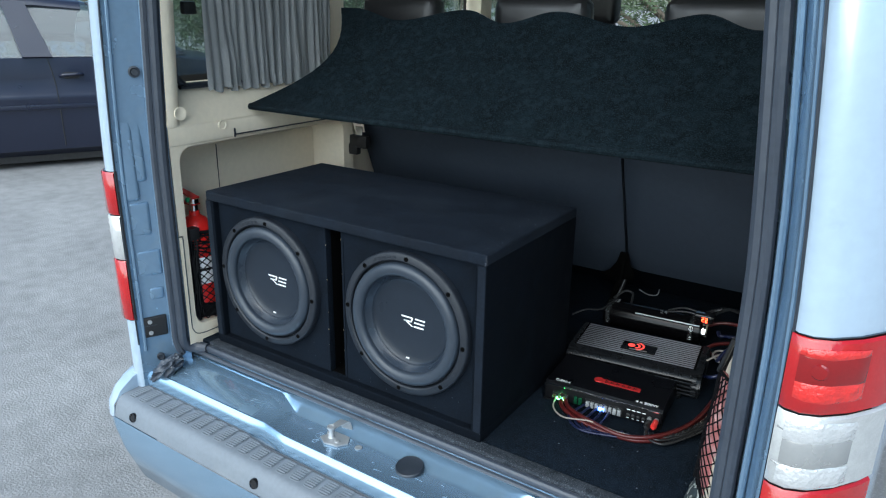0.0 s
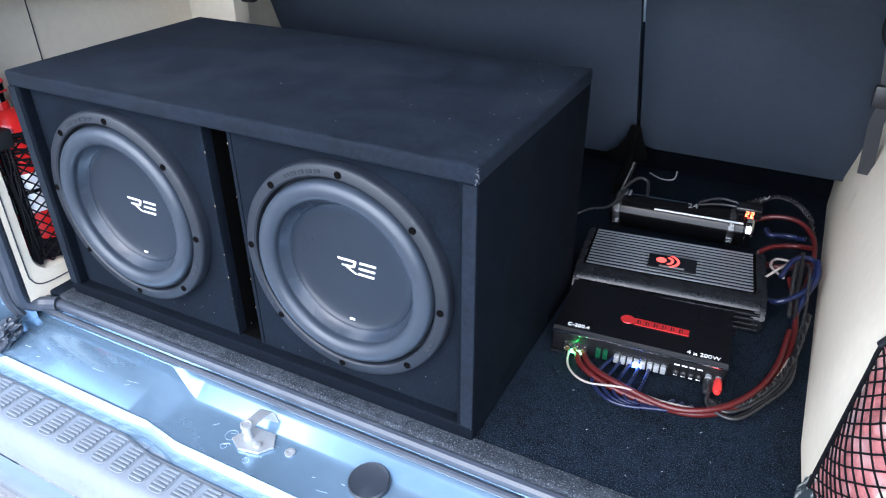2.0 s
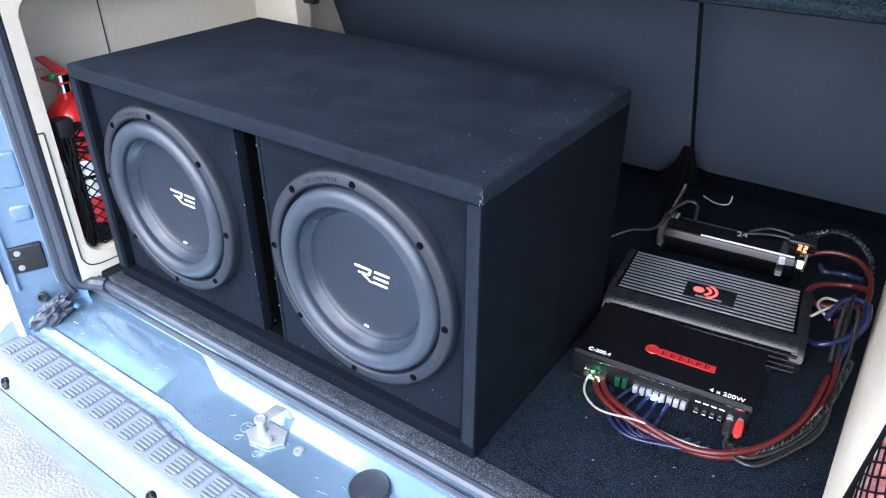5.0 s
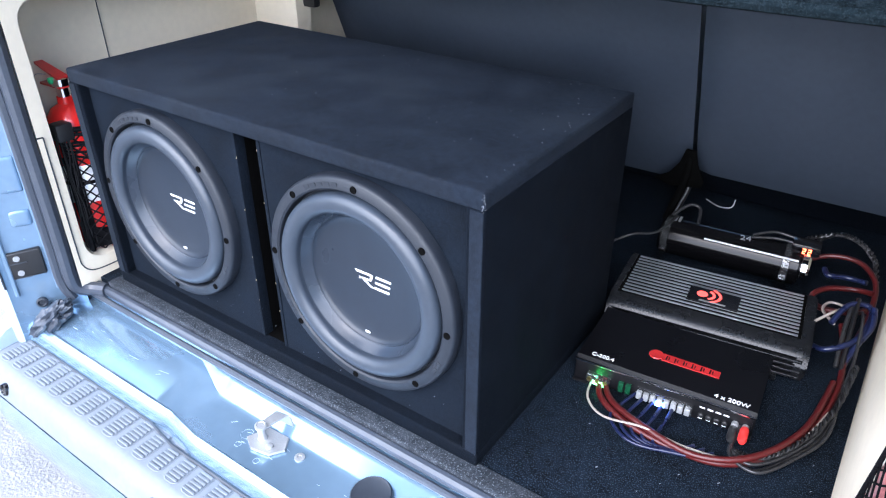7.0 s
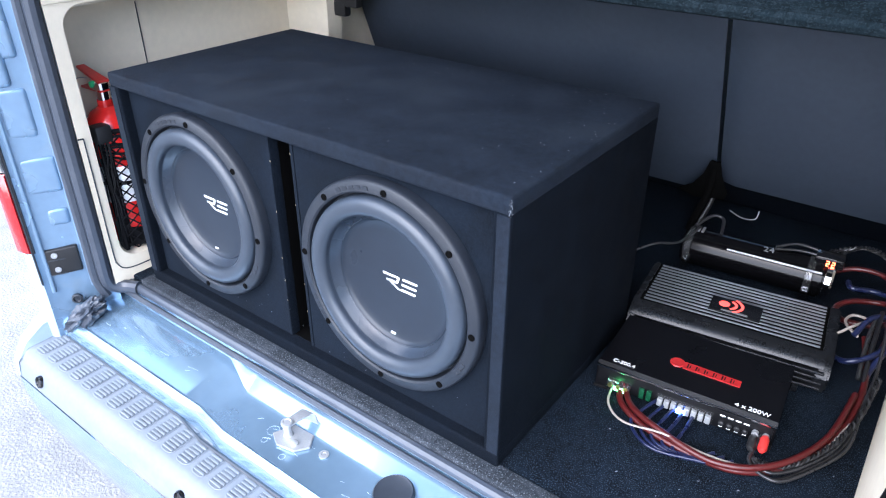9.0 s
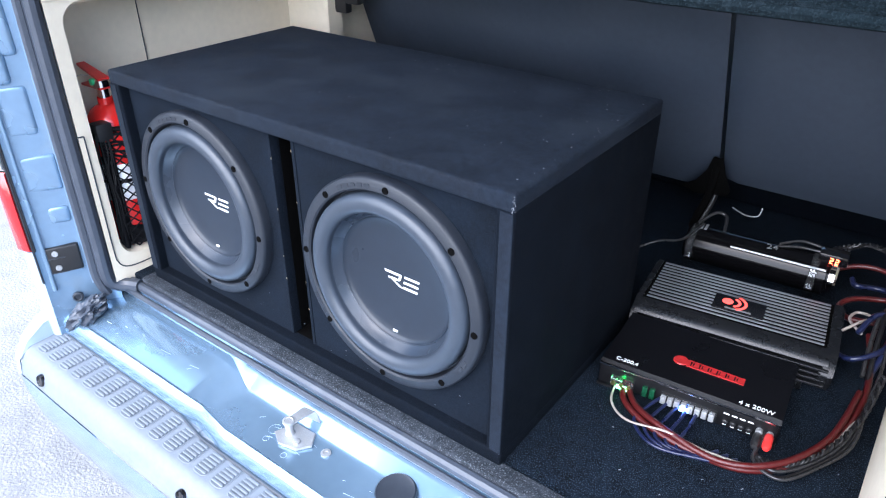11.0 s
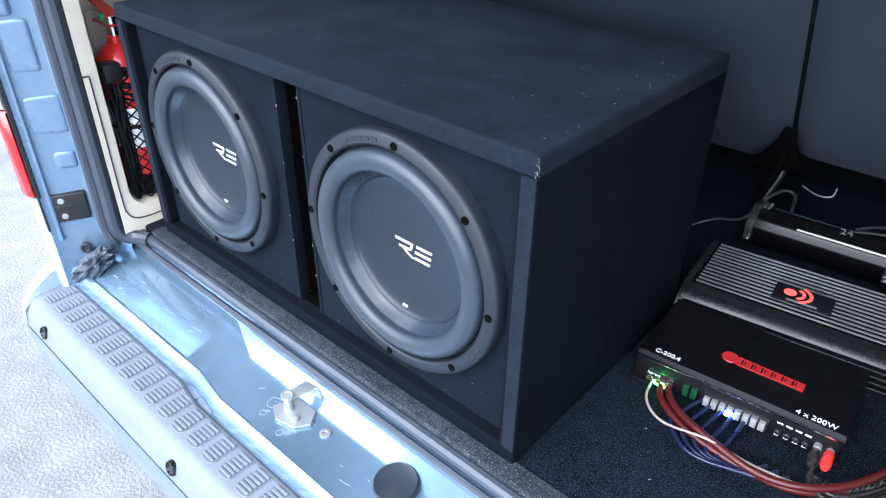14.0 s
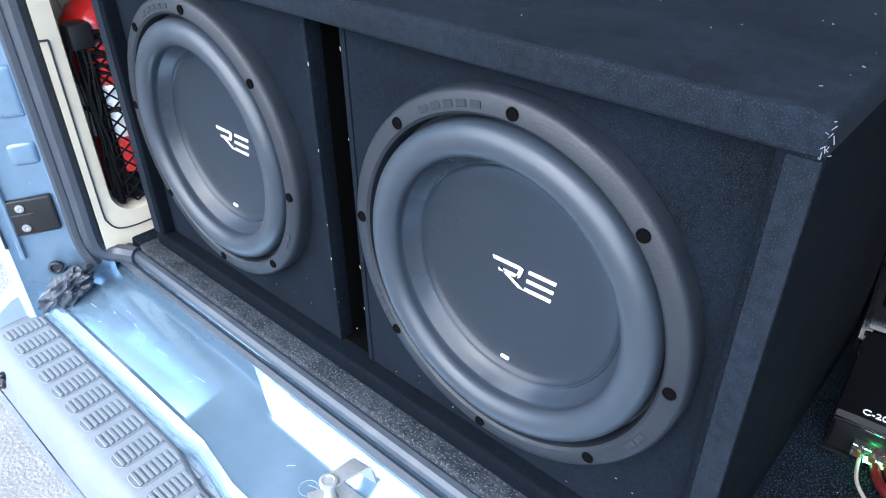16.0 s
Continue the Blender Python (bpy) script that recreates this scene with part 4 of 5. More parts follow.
def woofer(sb, cx, cz):
    """Ring, surround, cone and cap, turned round the axis through (cx, cz)."""
    w = part("woofer", lathe([(0.1600, 0.018), (0.1600, 0.006), (0.1585, 0.002), (0.1560, 0.0), (0.1440, -0.001), (0.1415, 0.001), (0.1405, 0.006), (0.1395, 0.015), (0.134, 0.016)], (cx, 0, cz), 'y', 96, False), "frame", sb, "twelve inch woofer with a rubber ring")
    roll = [(0.1368, 0.010)]
    for k in range(15):
        t = math.pi * k / 14
        roll.append((0.1225 + 0.0138 * math.cos(t), 0.004 - 0.0115 * math.sin(t)))
    roll += [(0.1092, 0.007), (0.1085, 0.009)]
    part("surround", lathe(roll, (cx, 0, cz), 'y', 96, False), "surround", w, "dark grey roll surround", 60)
    prof = [(0.1090, 0.0085), (0.1080, 0.010), (0.1045, 0.015), (0.1010, 0.0198), (0.0995, 0.0212), (0.0990, 0.0206), (0.0982, 0.0203), (0.0976, 0.0208)]
    part("cone", lathe(prof, (cx, 0, cz), 'y', 96, False), "cone", w, "", 60)
    cap = [(0.0980, 0.0207), (0.0975, 0.0214)] + [(0.0975 * math.cos(t), 0.0216 + 0.0125 * math.sin(t)) for t in (0.15, 0.35, 0.6, 0.9, 1.2, 1.5)] + [(0.0, 0.0341)]
    part("dust_cap", lathe(cap, (cx, 0, cz), 'y', 96, False), "cap", w, "smooth black dished cap", 80)
    # near-black discs, slightly proud, stand in for the shade in the bolt holes
    for k in range(8):
        a = radians(-4 + 45 * k)
        x, z = cx + 0.1495 * math.cos(a), cz + 0.1495 * math.sin(a)
        b = part("bolt", lathe([(0.0050, -0.0006), (0.0048, -0.0018), (0.0040, -0.0018), (0.0036, -0.0012), (0.0, -0.0012)], (x, 0, z), 'y', 14), "void", w, "near-black disc for a shaded bolt hole")
    # raised marks moulded into the ring
    for k, a in enumerate((118, 113, 108, 103, 98, 215, 210, 205, 330, 335)):
        t = radians(a)
        ob = part("ring_mark", box(-0.0045, 0.0045, -0.0006, 0, -0.0028, 0.0028, 0.0005, 1), "frame", w)
        ob.matrix_local = pose(cx + 0.1495 * math.cos(t), -0.0006, cz + 0.1495 * math.sin(t), 0, 90 - a, 0)
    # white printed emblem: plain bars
    y = 0.0332
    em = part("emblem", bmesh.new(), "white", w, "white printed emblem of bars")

    def bar(pts):
        part("bar", prism([(cx + 1.2 * u + 0.002, cz + 1.2 * v - 0.004) for u, v in pts], y - 0.0007, y, 'xz'), "white", em, "", 0)
    for dz in (0.0075, 0.0, -0.0075):
        x0 = 0.004 + dz * 0.2
        bar([(x0, dz - 0.0013), (x0 + 0.0215, dz - 0.0013), (x0 + 0.022, dz + 0.0013), (x0 + 0.0005, dz + 0.0013)])
    bar([(-0.0235, 0.0062), (-0.002, 0.0062), (0.0012, 0.0066), (0.0012, 0.0080), (-0.002, 0.0088), (-0.0245, 0.0088)])
    bar([(-0.0020, 0.0062), (0.0012, 0.0068), (-0.0010, 0.0005), (-0.0030, -0.0013), (-0.0052, -0.0013)])
    bar([(-0.0190, 0.0012), (-0.0155, 0.0012), (0.0020, -0.0088), (-0.0020, -0.0088)])
    bar([(-0.0190, -0.0013), (-0.0030, -0.0013), (-0.0025, 0.0012), (-0.0190, 0.0012)])
    bm = bmesh.new()
    add_prism(bm, [(cx - 0.005 + u, cz - 0.087 + v) for u, v in ((-0.0040, -0.0014), (0.0040, -0.0014), (0.0040, 0.0014), (-0.0040, 0.0014))], 0.0245, 0.0262, 'xz')
    part("small_print", bm, "white", w, "", 0)


speaker_box()


# ---- amplifiers and capacitor ----
def small_amp():
    """Flat black four-channel amplifier with its terminals in front."""
    W, D, H = 0.262, 0.146, 0.045
    a = thing("amplifier", "flat black four-channel amplifier with a red badge and lit terminals", "amplifier", group="amplifiers", at=(0.026, 0.242, FLOOR), rz=4.8)
    top = prism([(0, 0.004), (0.0, 0.040), (0.006, H), (D, H), (D, 0.004)], 0, W, 'yz', 0.0015)
    part("case", top, "amp", a, "gloss black case")
    part("front_lip", box(0.0, W, -0.0025, 0.0005, 0.0385, 0.0415, 0.0005), "chrome", a)
    part("front_plate", box(0.003, W - 0.003, -0.0018, 0.0, 0.006, 0.0375, 0.0004), "amp_face", a)
    for x in (0.012, W - 0.012):
        part("mounting_foot", box(x - 0.012, x + 0.012, -0.006, 0.012, 0.0, 0.004, 0.001), "amp_face", a)
    # power terminal, fuses, speaker terminals, controls
    t = part("power_terminal", box(0.022, 0.058, -0.012, -0.0015, 0.012, 0.026, 0.002), "clear", a, "clear power terminal block")
    for k in range(3):
        part("screw", lathe([(0.0035, 0), (0.0035, -0.003)], (0.028 + 0.012 * k, -0.012, 0.019), 'y', 12), "brass", t)
    part("power_led", box(0.034, 0.052, -0.0130, -0.012, 0.012, 0.018), "led_green", t, "lit green lamp")
    for k in range(2):
        part("fuse", box(0.071 + 0.011 * k, 0.079 + 0.011 * k, -0.008, -0.0015, 0.009, 0.027, 0.0015), "fuse", a, "green blade fuse")
    st = part("speaker_terminal", box(0.098, 0.180, -0.006, -0.0015, 0.010, 0.028, 0.001), "clear", a, "clear speaker terminal strip")
    for k in range(8):
        part("terminal_screw", box(0.100 + 0.010 * k, 0.1075 + 0.010 * k, -0.012, -0.006, 0.012, 0.025, 0.001), "zinc", st)
    part("status_led", box(0.129, 0.142, -0.0135, -0.0125, 0.013, 0.021), "led_blue", st, "lit blue lamp")
    for k in range(4):
        part("control_knob", lathe([(0.004, 0), (0.004, -0.004), (0.002, -0.005)], (0.192 + 0.011 * k, -0.0015, 0.016), 'y', 14), "black", a)
        part("control_print", box(0.188 + 0.011 * k, 0.1955 + 0.011 * k, -0.0024, -0.0018, 0.028, 0.030), "white", a)
        part("control_print", box(0.189 + 0.011 * k, 0.1945 + 0.011 * k, -0.0024, -0.0018, 0.0085, 0.0098), "white", a)
    for k in range(2):
        r = part("socket", lathe([(0.0048, 0.0), (0.0048, -0.007), (0.003, -0.007)], (0.238 + 0.014 * k, -0.0015, 0.021), 'y', 16), "zinc", a)
    part("plug", lathe([(0.0, -0.036), (0.004, -0.035), (0.0062, -0.030), (0.0062, -0.010), (0.0048, -0.006)], (0.252, 0.0, 0.021), 'y', 18), "red_plastic", a, "red connector plug")
    part("plug", lathe([(0.0, -0.036), (0.004, -0.035), (0.0062, -0.030), (0.0062, -0.010), (0.0048, -0.006)], (0.238, 0.0, 0.017), 'y', 18), "black", a, "black connector plug")
    # badge: a disc and a bar, as plain shapes
    bm = bmesh.new()
    add_lathe(bm, [(0.0, 0.0012), (0.0105, 0.0012), (0.0115, 0.0)], (0.106, 0.062, H), 'z', 28)
    add_prism(bm, [(0.116, 0.052), (0.200, 0.052), (0.200, 0.067), (0.116, 0.069)], H, H + 0.0012, 'xy')
    b = part("badge", bm, "red_badge", a, "red metal badge", 0)
    bm = bmesh.new()
    for k in range(6):
        x = 0.121 + 0.0128 * k
        add_prism(bm, [(x + 0.004, 0.0560), (x + 0.0055, 0.0560), (x + 0.0055, 0.0635), (x + 0.004, 0.0635)], H + 0.0012, H + 0.0015, 'xy')
        add_prism(bm, [(x, 0.0545), (x + 0.002, 0.0545), (x + 0.002, 0.0650), (x, 0.0650)], H + 0.0012, H + 0.0015, 'xy')
    part("badge_relief", bm, "amp", b, "", 0)
    text_mesh("model_print", "C-200.4", 0.0108, pose(0.037, 0.015, H + 0.0004), "white", a)
    text_mesh("power_print", "4 x 200W", 0.0118, pose(0.226, 0.013, H + 0.0004), "white", a)
    return a


def big_amp():
    """Ribbed heat-sink amplifier with a rounded stepped front."""
    W, D, H = 0.316, 0.180, 0.060
    a = thing("amplifier", "anthracite ribbed heat-sink amplifier with a lit red emblem", "amplifier", group="amplifiers", at=(0.008, 0.386, FLOOR), rz=7.0)
    # the core's colour holds the shade between the ribs
    part("core", prism([(0.010, 0.006), (0.010, 0.044), (0.020, 0.0515), (0.036, 0.0578), (D - 0.006, 0.0578), (D, 0.046), (D, 0.006)], 0.006, W - 0.010, 'yz'), "void", a, "heat sink core, near-black for the shaded gaps between ribs")
    part("shoulder", prism([(0.008, 0.0440), (0.010, 0.0475), (0.021, 0.0560), (0.036, 0.0592), (0.037, 0.054), (0.020, 0.050)], 0.006, W - 0.010, 'yz', 0.0006), "heatsink", a, "rounded black metal shoulder", 50)
    # ribs are coloured brighter than the rest, for the highlights along their tops
    rib = bmesh.new()
    add_box(rib, 0.016, W - 0.022, -0.0017, 0.0017, 0.0555, H, 0.0009, 2)
    me_rib = bpy.data.meshes.new("rib")
    finish(me_rib, rib, 30)
    me_rib.materials.append(M["fin"])
    for k in range(13):
        r = new("rib", me_rib)
        r.parent = a
        r.location = (0, 0.0445 + 0.0103 * k, 0)
    fin = bmesh.new()
    add_box(fin, 0.004, W - 0.008, 0.0, 0.012, -0.0021, 0.0021, 0.0009, 1)
    me_fin = bpy.data.meshes.new("fin")
    finish(me_fin, fin, 30)
    me_fin.materials.append(M["heatsink"])
    for k in range(4):
        r = new("fin", me_fin)
        r.parent = a
        r.location = (0, -0.002 + 0.0016 * k, 0.012 + 0.0086 * k)
    for x0, x1 in ((0.0, 0.014), (W - 0.020, W)):
        part("end_cap", prism([(0.006, 0.004), (0.002, 0.03), (0.012, 0.046), (0.036, 0.0597), (D - 0.006, 0.0597), (D + 0.002, 0.044), (D + 0.002, 0.004)], x0, x1, 'yz', 0.003), "heatsink", a)
    for x in (0.016, W - 0.05):
        part("mounting_foot", box(x, x + 0.012, -0.008, 0.012, 0.0, 0.010, 0.001), "heatsink", a)
    e = part("emblem_plate", box(0.119, 0.201, 0.062, 0.108, H, H + 0.002, 0.0008), "gloss", a, "black emblem plate")
    bm = bmesh.new()
    add_lathe(bm, [(0.0, 0.0006), (0.0085, 0.0006), (0.009, 0.0)], (0.141, 0.089, H + 0.002), 'z', 24)
    for r in (0.0185, 0.0285):
        arc = [(0.144 + r * math.cos(t), 0.089 + r * 0.85 * math.sin(t)) for t in np.linspace(-1.05, 1.05, 12)]
        arc += [(0.144 + (r - 0.0045) * math.cos(t), 0.089 + (r - 0.0045) * 0.85 * math.sin(t)) for t in np.linspace(1.05, -1.05, 12)]
        add_prism(bm, arc, H + 0.002, H + 0.0026, 'xy')
    part("emblem", bm, "red_glow", e, "glowing red disc and arcs", 0)
    part("emblem_print", box(0.139, 0.181, 0.067, 0.071, H + 0.002, H + 0.0023), "zinc", e)
    return a


def capacitor():
    """Tube capacitor lying on its side in chrome clamps."""
    c = thing("capacitor", "gloss black tube capacitor in clear clamps with a red readout", "capacitor", at=(-0.004, 0.690, FLOOR), rz=5)
    R, L, z = 0.036, 0.255, 0.044
    part("tube", lathe([(0.0, 0.0), (R - 0.004, 0.0), (R, 0.004), (R, L - 0.004), (R - 0.004, L), (0.0, L)], (0, 0, z), 'x', 48), "tube", c)
    part("end_cap", lathe([(0.0, 0.0), (R - 0.002, 0.0), (R + 0.001, 0.003), (R + 0.001, 0.012), (R - 0.002, 0.016), (0.0, 0.016)], (L, 0, z), 'x', 48), "chrome", c)
    # the gloss tube's highlight, modelled as a thin bright strip
    part("highlight_strip", tube([(0.085, -R * 0.75, z + R * 0.68), (L - 0.004, -R * 0.75, z + R * 0.68)], 0.0022, 8, 1), "zinc", c, "bright strip for the highlight along the tube")
    for x in (0.006, L - 0.030):
        k = part("clamp", lathe([(R + 0.0005, 0.0), (R + 0.0025, 0.001), (R + 0.0025, 0.012), (R + 0.0005, 0.013)], (x, 0, z), 'x', 40, False), "clear", c, "clear plastic clamp")
        part("clamp_foot", box(x, x + 0.013, -R - 0.010, -R + 0.006, 0.0, 0.034, 0.002), "chrome", k)
    part("readout_pod", box(L - 0.022, L + 0.026, -0.012, 0.022, z + R - 0.006, z + R + 0.014, 0.004), "gloss", c, "black readout pod")
    pod = part("readout", box(L - 0.006, L + 0.016, -0.0132, -0.0120, z + R - 0.002, z + R + 0.010), "gloss", c)
    bm = bmesh.new()
    for i, x in enumerate((L - 0.003, L + 0.006)):
        for dx, dz, w, h in ((0, 0.0085, 0.005, 0.0015), (0, 0.004, 0.005, 0.0015), (0, -0.0005, 0.005, 0.0015), (0.0042, 0.004, 0.0014, 0.006), (0, 0.0, 0.0014, 0.005)):
            add_box(bm, x + dx, x + dx + w, -0.0140, -0.0132, z + R + dz - 0.001, z + R + dz - 0.001 + h)
    part("digits", bm, "led_red", pod, "glowing red readout digits", 0)
    text_mesh("capacity_print", "24", 0.020, pose(0.155, -0.010, z + R + 0.0005, 12, 0, 8), "zinc", c)
    for k in range(2):
        part("print_bar", box(0.020 + 0.008 * k, 0.025 + 0.008 * k, -0.006, 0.018, z + R, z + R + 0.0005), "zinc", c)
    return c


small_amp()
big_amp()
capacitor()


# ---- wiring ----
def cable(name, pts, r, material, label, seg=8):
    ob = part(name, tube(pts, r, seg, 7), material, None, "", 60)
    return tagged(ob, label, "cable", group="cables")


F = FLOOR
# power leads from the front of the flat amplifier round to the loom
cable("cable", [(0.068, 0.246, F + 0.016), (0.082, 0.215, F + 0.010), (0.13, 0.190, F + 0.007), (0.20, 0.180, F + 0.006), (0.27, 0.190, F + 0.008), (0.33, 0.25, F + 0.012), (0.362, 0.36, F + 0.018), (0.366, 0.46, F + 0.03), (0.345, 0.55, F + 0.05)], 0.0047, "wire_red", "thick red power cable on the load floor")
cable("cable", [(0.072, 0.250, F + 0.016), (0.10, 0.212, F + 0.014), (0.16, 0.186, F + 0.016), (0.235, 0.178, F + 0.013), (0.30, 0.212, F + 0.02), (0.345, 0.30, F + 0.024), (0.36, 0.42, F + 0.03)], 0.0045, "wire_red", "thick red power cable on the load floor")
cable("cable", [(0.056, 0.246, F + 0.014), (0.066, 0.205, F + 0.008), (0.10, 0.184, F + 0.005), (0.16, 0.182, F + 0.018), (0.22, 0.186, F + 0.012), (0.285, 0.205, F + 0.012), (0.34, 0.27, F + 0.016), (0.366, 0.36, F + 0.02)], 0.0017, "wire_white", "thin pale cable beside the power leads")
for k in range(5):
    x = 0.128 + 0.013 * k
    cable("cable", [(x, 0.254 + 0.0017 * k, F + 0.016), (x - 0.012 + 0.003 * k, 0.222, F + 0.012), (x - 0.018 + 0.004 * k, 0.188 - 0.003 * k, F + 0.006), (x + 0.02, 0.160 + 0.004 * k, F + 0.005), (x + 0.07, 0.170 + 0.004 * k, F + 0.006), (x + 0.10, 0.200, F + 0.008)], 0.0026, "wire_blue", "thin blue speaker cable at the amplifier")
# twisted signal leads that sweep to the side trim
random.seed(11)
for k in range(4):
    off = 0.005 * k
    pts = [(0.268 + 0.003 * k, 0.262, F + 0.02), (0.270, 0.226 - off, F + 0.012), (0.295 + off, 0.208 - off, F + 0.010 + 0.004 * (k % 2)), (0.33 + off, 0.245, F + 0.014), (0.358 + off, 0.31, F + 0.018), (0.374, 0.40, F + 0.026), (0.376, 0.47, F + 0.05), (0.368, 0.53, F + 0.09), (0.36, 0.58, F + 0.06)]
    cable("cable", pts, 0.0024, "wire_silver" if k % 2 else "wire_black", "silver braided signal cable" if k % 2 else "thin black signal cable on the floor")


def twist(p, r, turns, rad, n=90):
    """Two strands wound round a line."""
    P = [Vector(q) for q in p]
    outs = ([], [])
    for i in range(n + 1):
        u = i / n * (len(P) - 1)
        j = min(int(u), len(P) - 2)
        a, b = P[max(j - 1, 0)], P[j]
        c, d = P[j + 1], P[min(j + 2, len(P) - 1)]
        w = u - j
        q = 0.5 * ((2 * b) + (c - a) * w + (2 * a - 5 * b + 4 * c - d) * w * w + (3 * b - a - 3 * c + d) * w ** 3)
        ang = 2 * math.pi * turns * i / n
        for s, o in enumerate(outs):
            o.append(q + Vector((rad * math.cos(ang + s * math.pi), 0, rad * math.sin(ang + s * math.pi))))
    return outs


for base, turns in (([(0.275, 0.215, F + 0.014), (0.31, 0.222, F + 0.016), (0.345, 0.275, F + 0.02), (0.372, 0.36, F + 0.026), (0.382, 0.45, F + 0.05)], 16),
                    ([(0.25, 0.78, F + 0.06), (0.29, 0.80, F + 0.085), (0.33, 0.78, F + 0.09), (0.365, 0.74, F + 0.075)], 10),
                    ([(0.245, 0.76, F + 0.08), (0.30, 0.77, F + 0.10), (0.355, 0.76, F + 0.08), (0.378, 0.68, F + 0.05)], 12)):
    for s, strand in enumerate(twist(base, 0.0022, turns, 0.0026)):
        ob = part("cable", tube(strand, 0.0022, 6, 1), "wire_silver" if s else "wire_black", None, "", 60)
        tagged(ob, "twisted silver and black signal cable", "cable", group="cables")
# loops beside the capacitor
cable("cable", [(0.24, 0.71, F + 0.05), (0.29, 0.735, F + 0.07), (0.34, 0.73, F + 0.075), (0.372, 0.69, F + 0.065), (0.378, 0.62, F + 0.05), (0.372, 0.55, F + 0.035)], 0.0047, "wire_red", "thick red power cable in a loop")
cable("cable", [(0.375, 0.66, F + 0.06), (0.345, 0.675, F + 0.05), (0.305, 0.66, F + 0.045), (0.288, 0.63, F + 0.04), (0.305, 0.60, F + 0.04), (0.345, 0.60, F + 0.045), (0.375, 0.62, F + 0.05)], 0.005, "wire_red", "thick red power cable in a loop")
cable("cable", [(0.36, 0.70, F + 0.055), (0.33, 0.71, F + 0.05), (0.30, 0.70, F + 0.05), (0.29, 0.72, F + 0.05)], 0.005, "wire_blue", "thick blue power cable on the floor")
cable("cable", [(0.310, 0.50, F + 0.03), (0.335, 0.475, F + 0.045), (0.368, 0.50, F + 0.06), (0.38, 0.55, F + 0.075), (0.372, 0.58, F + 0.08), (0.345, 0.565, F + 0.08), (0.33, 0.53, F + 0.06)], 0.0045, "wire_blue", "blue power cable in a loop")
cable("cable", [(0.380, 0.56, F + 0.09), (0.384, 0.53, F + 0.075), (0.372, 0.50, F + 0.05), (0.365, 0.47, F + 0.03), (0.37, 0.43, F + 0.02)], 0.005, "wire_blue", "blue power cable in a loop")
cable("cable", [(0.30, 0.52, F + 0.05), (0.325, 0.55, F + 0.065), (0.34, 0.59, F + 0.06), (0.318, 0.60, F + 0.055), (0.312, 0.57, F + 0.055), (0.335, 0.53, F + 0.06)], 0.0024, "wire_white", "thin copper-coloured speaker wire")
cable("cable", [(0.352, 0.58, F + 0.08), (0.350, 0.54, F + 0.07), (0.352, 0.50, F + 0.05), (0.356, 0.46, F + 0.03)], 0.0035, "wire_silver", "thin grey cable beside the capacitor")
cable("cable", [(0.356, 0.585, F + 0.085), (0.358, 0.54, F + 0.075), (0.36, 0.50, F + 0.055), (0.364, 0.455, F + 0.03)], 0.0035, "wire_black", "thin black cable beside the capacitor")
cable("cable", [(-0.06, 0.58, F + 0.06), (-0.03, 0.60, F + 0.075), (0.0, 0.64, F + 0.07), (0.02, 0.70, F + 0.085)], 0.0022, "wire_silver", "thin grey cable behind the speaker box")
cable("cable", [(0.01, 0.70, F + 0.085), (0.03, 0.73, F + 0.10), (0.05, 0.735, F + 0.095), (0.06, 0.70, F + 0.082)], 0.003, "wire_silver", "thin grey cable beside the capacitor")
cable("cable", [(0.16, 0.71, F + 0.083), (0.19, 0.73, F + 0.09), (0.22, 0.735, F + 0.088), (0.25, 0.73, F + 0.085)], 0.0025, "wire_silver", "thin grey cable beside the capacitor")
cable("cable", [(0.16, 0.70, F + 0.083), (0.20, 0.715, F + 0.086), (0.24, 0.72, F + 0.085)], 0.0025, "wire_silver", "thin grey cable beside the capacitor")
cable("cable", [(0.01, 0.80, F + 0.15), (0.005, 0.785, F + 0.10), (-0.005, 0.77, F + 0.06), (-0.01, 0.74, F + 0.02)], 0.006, "wire_black", "black cable from between the seats")


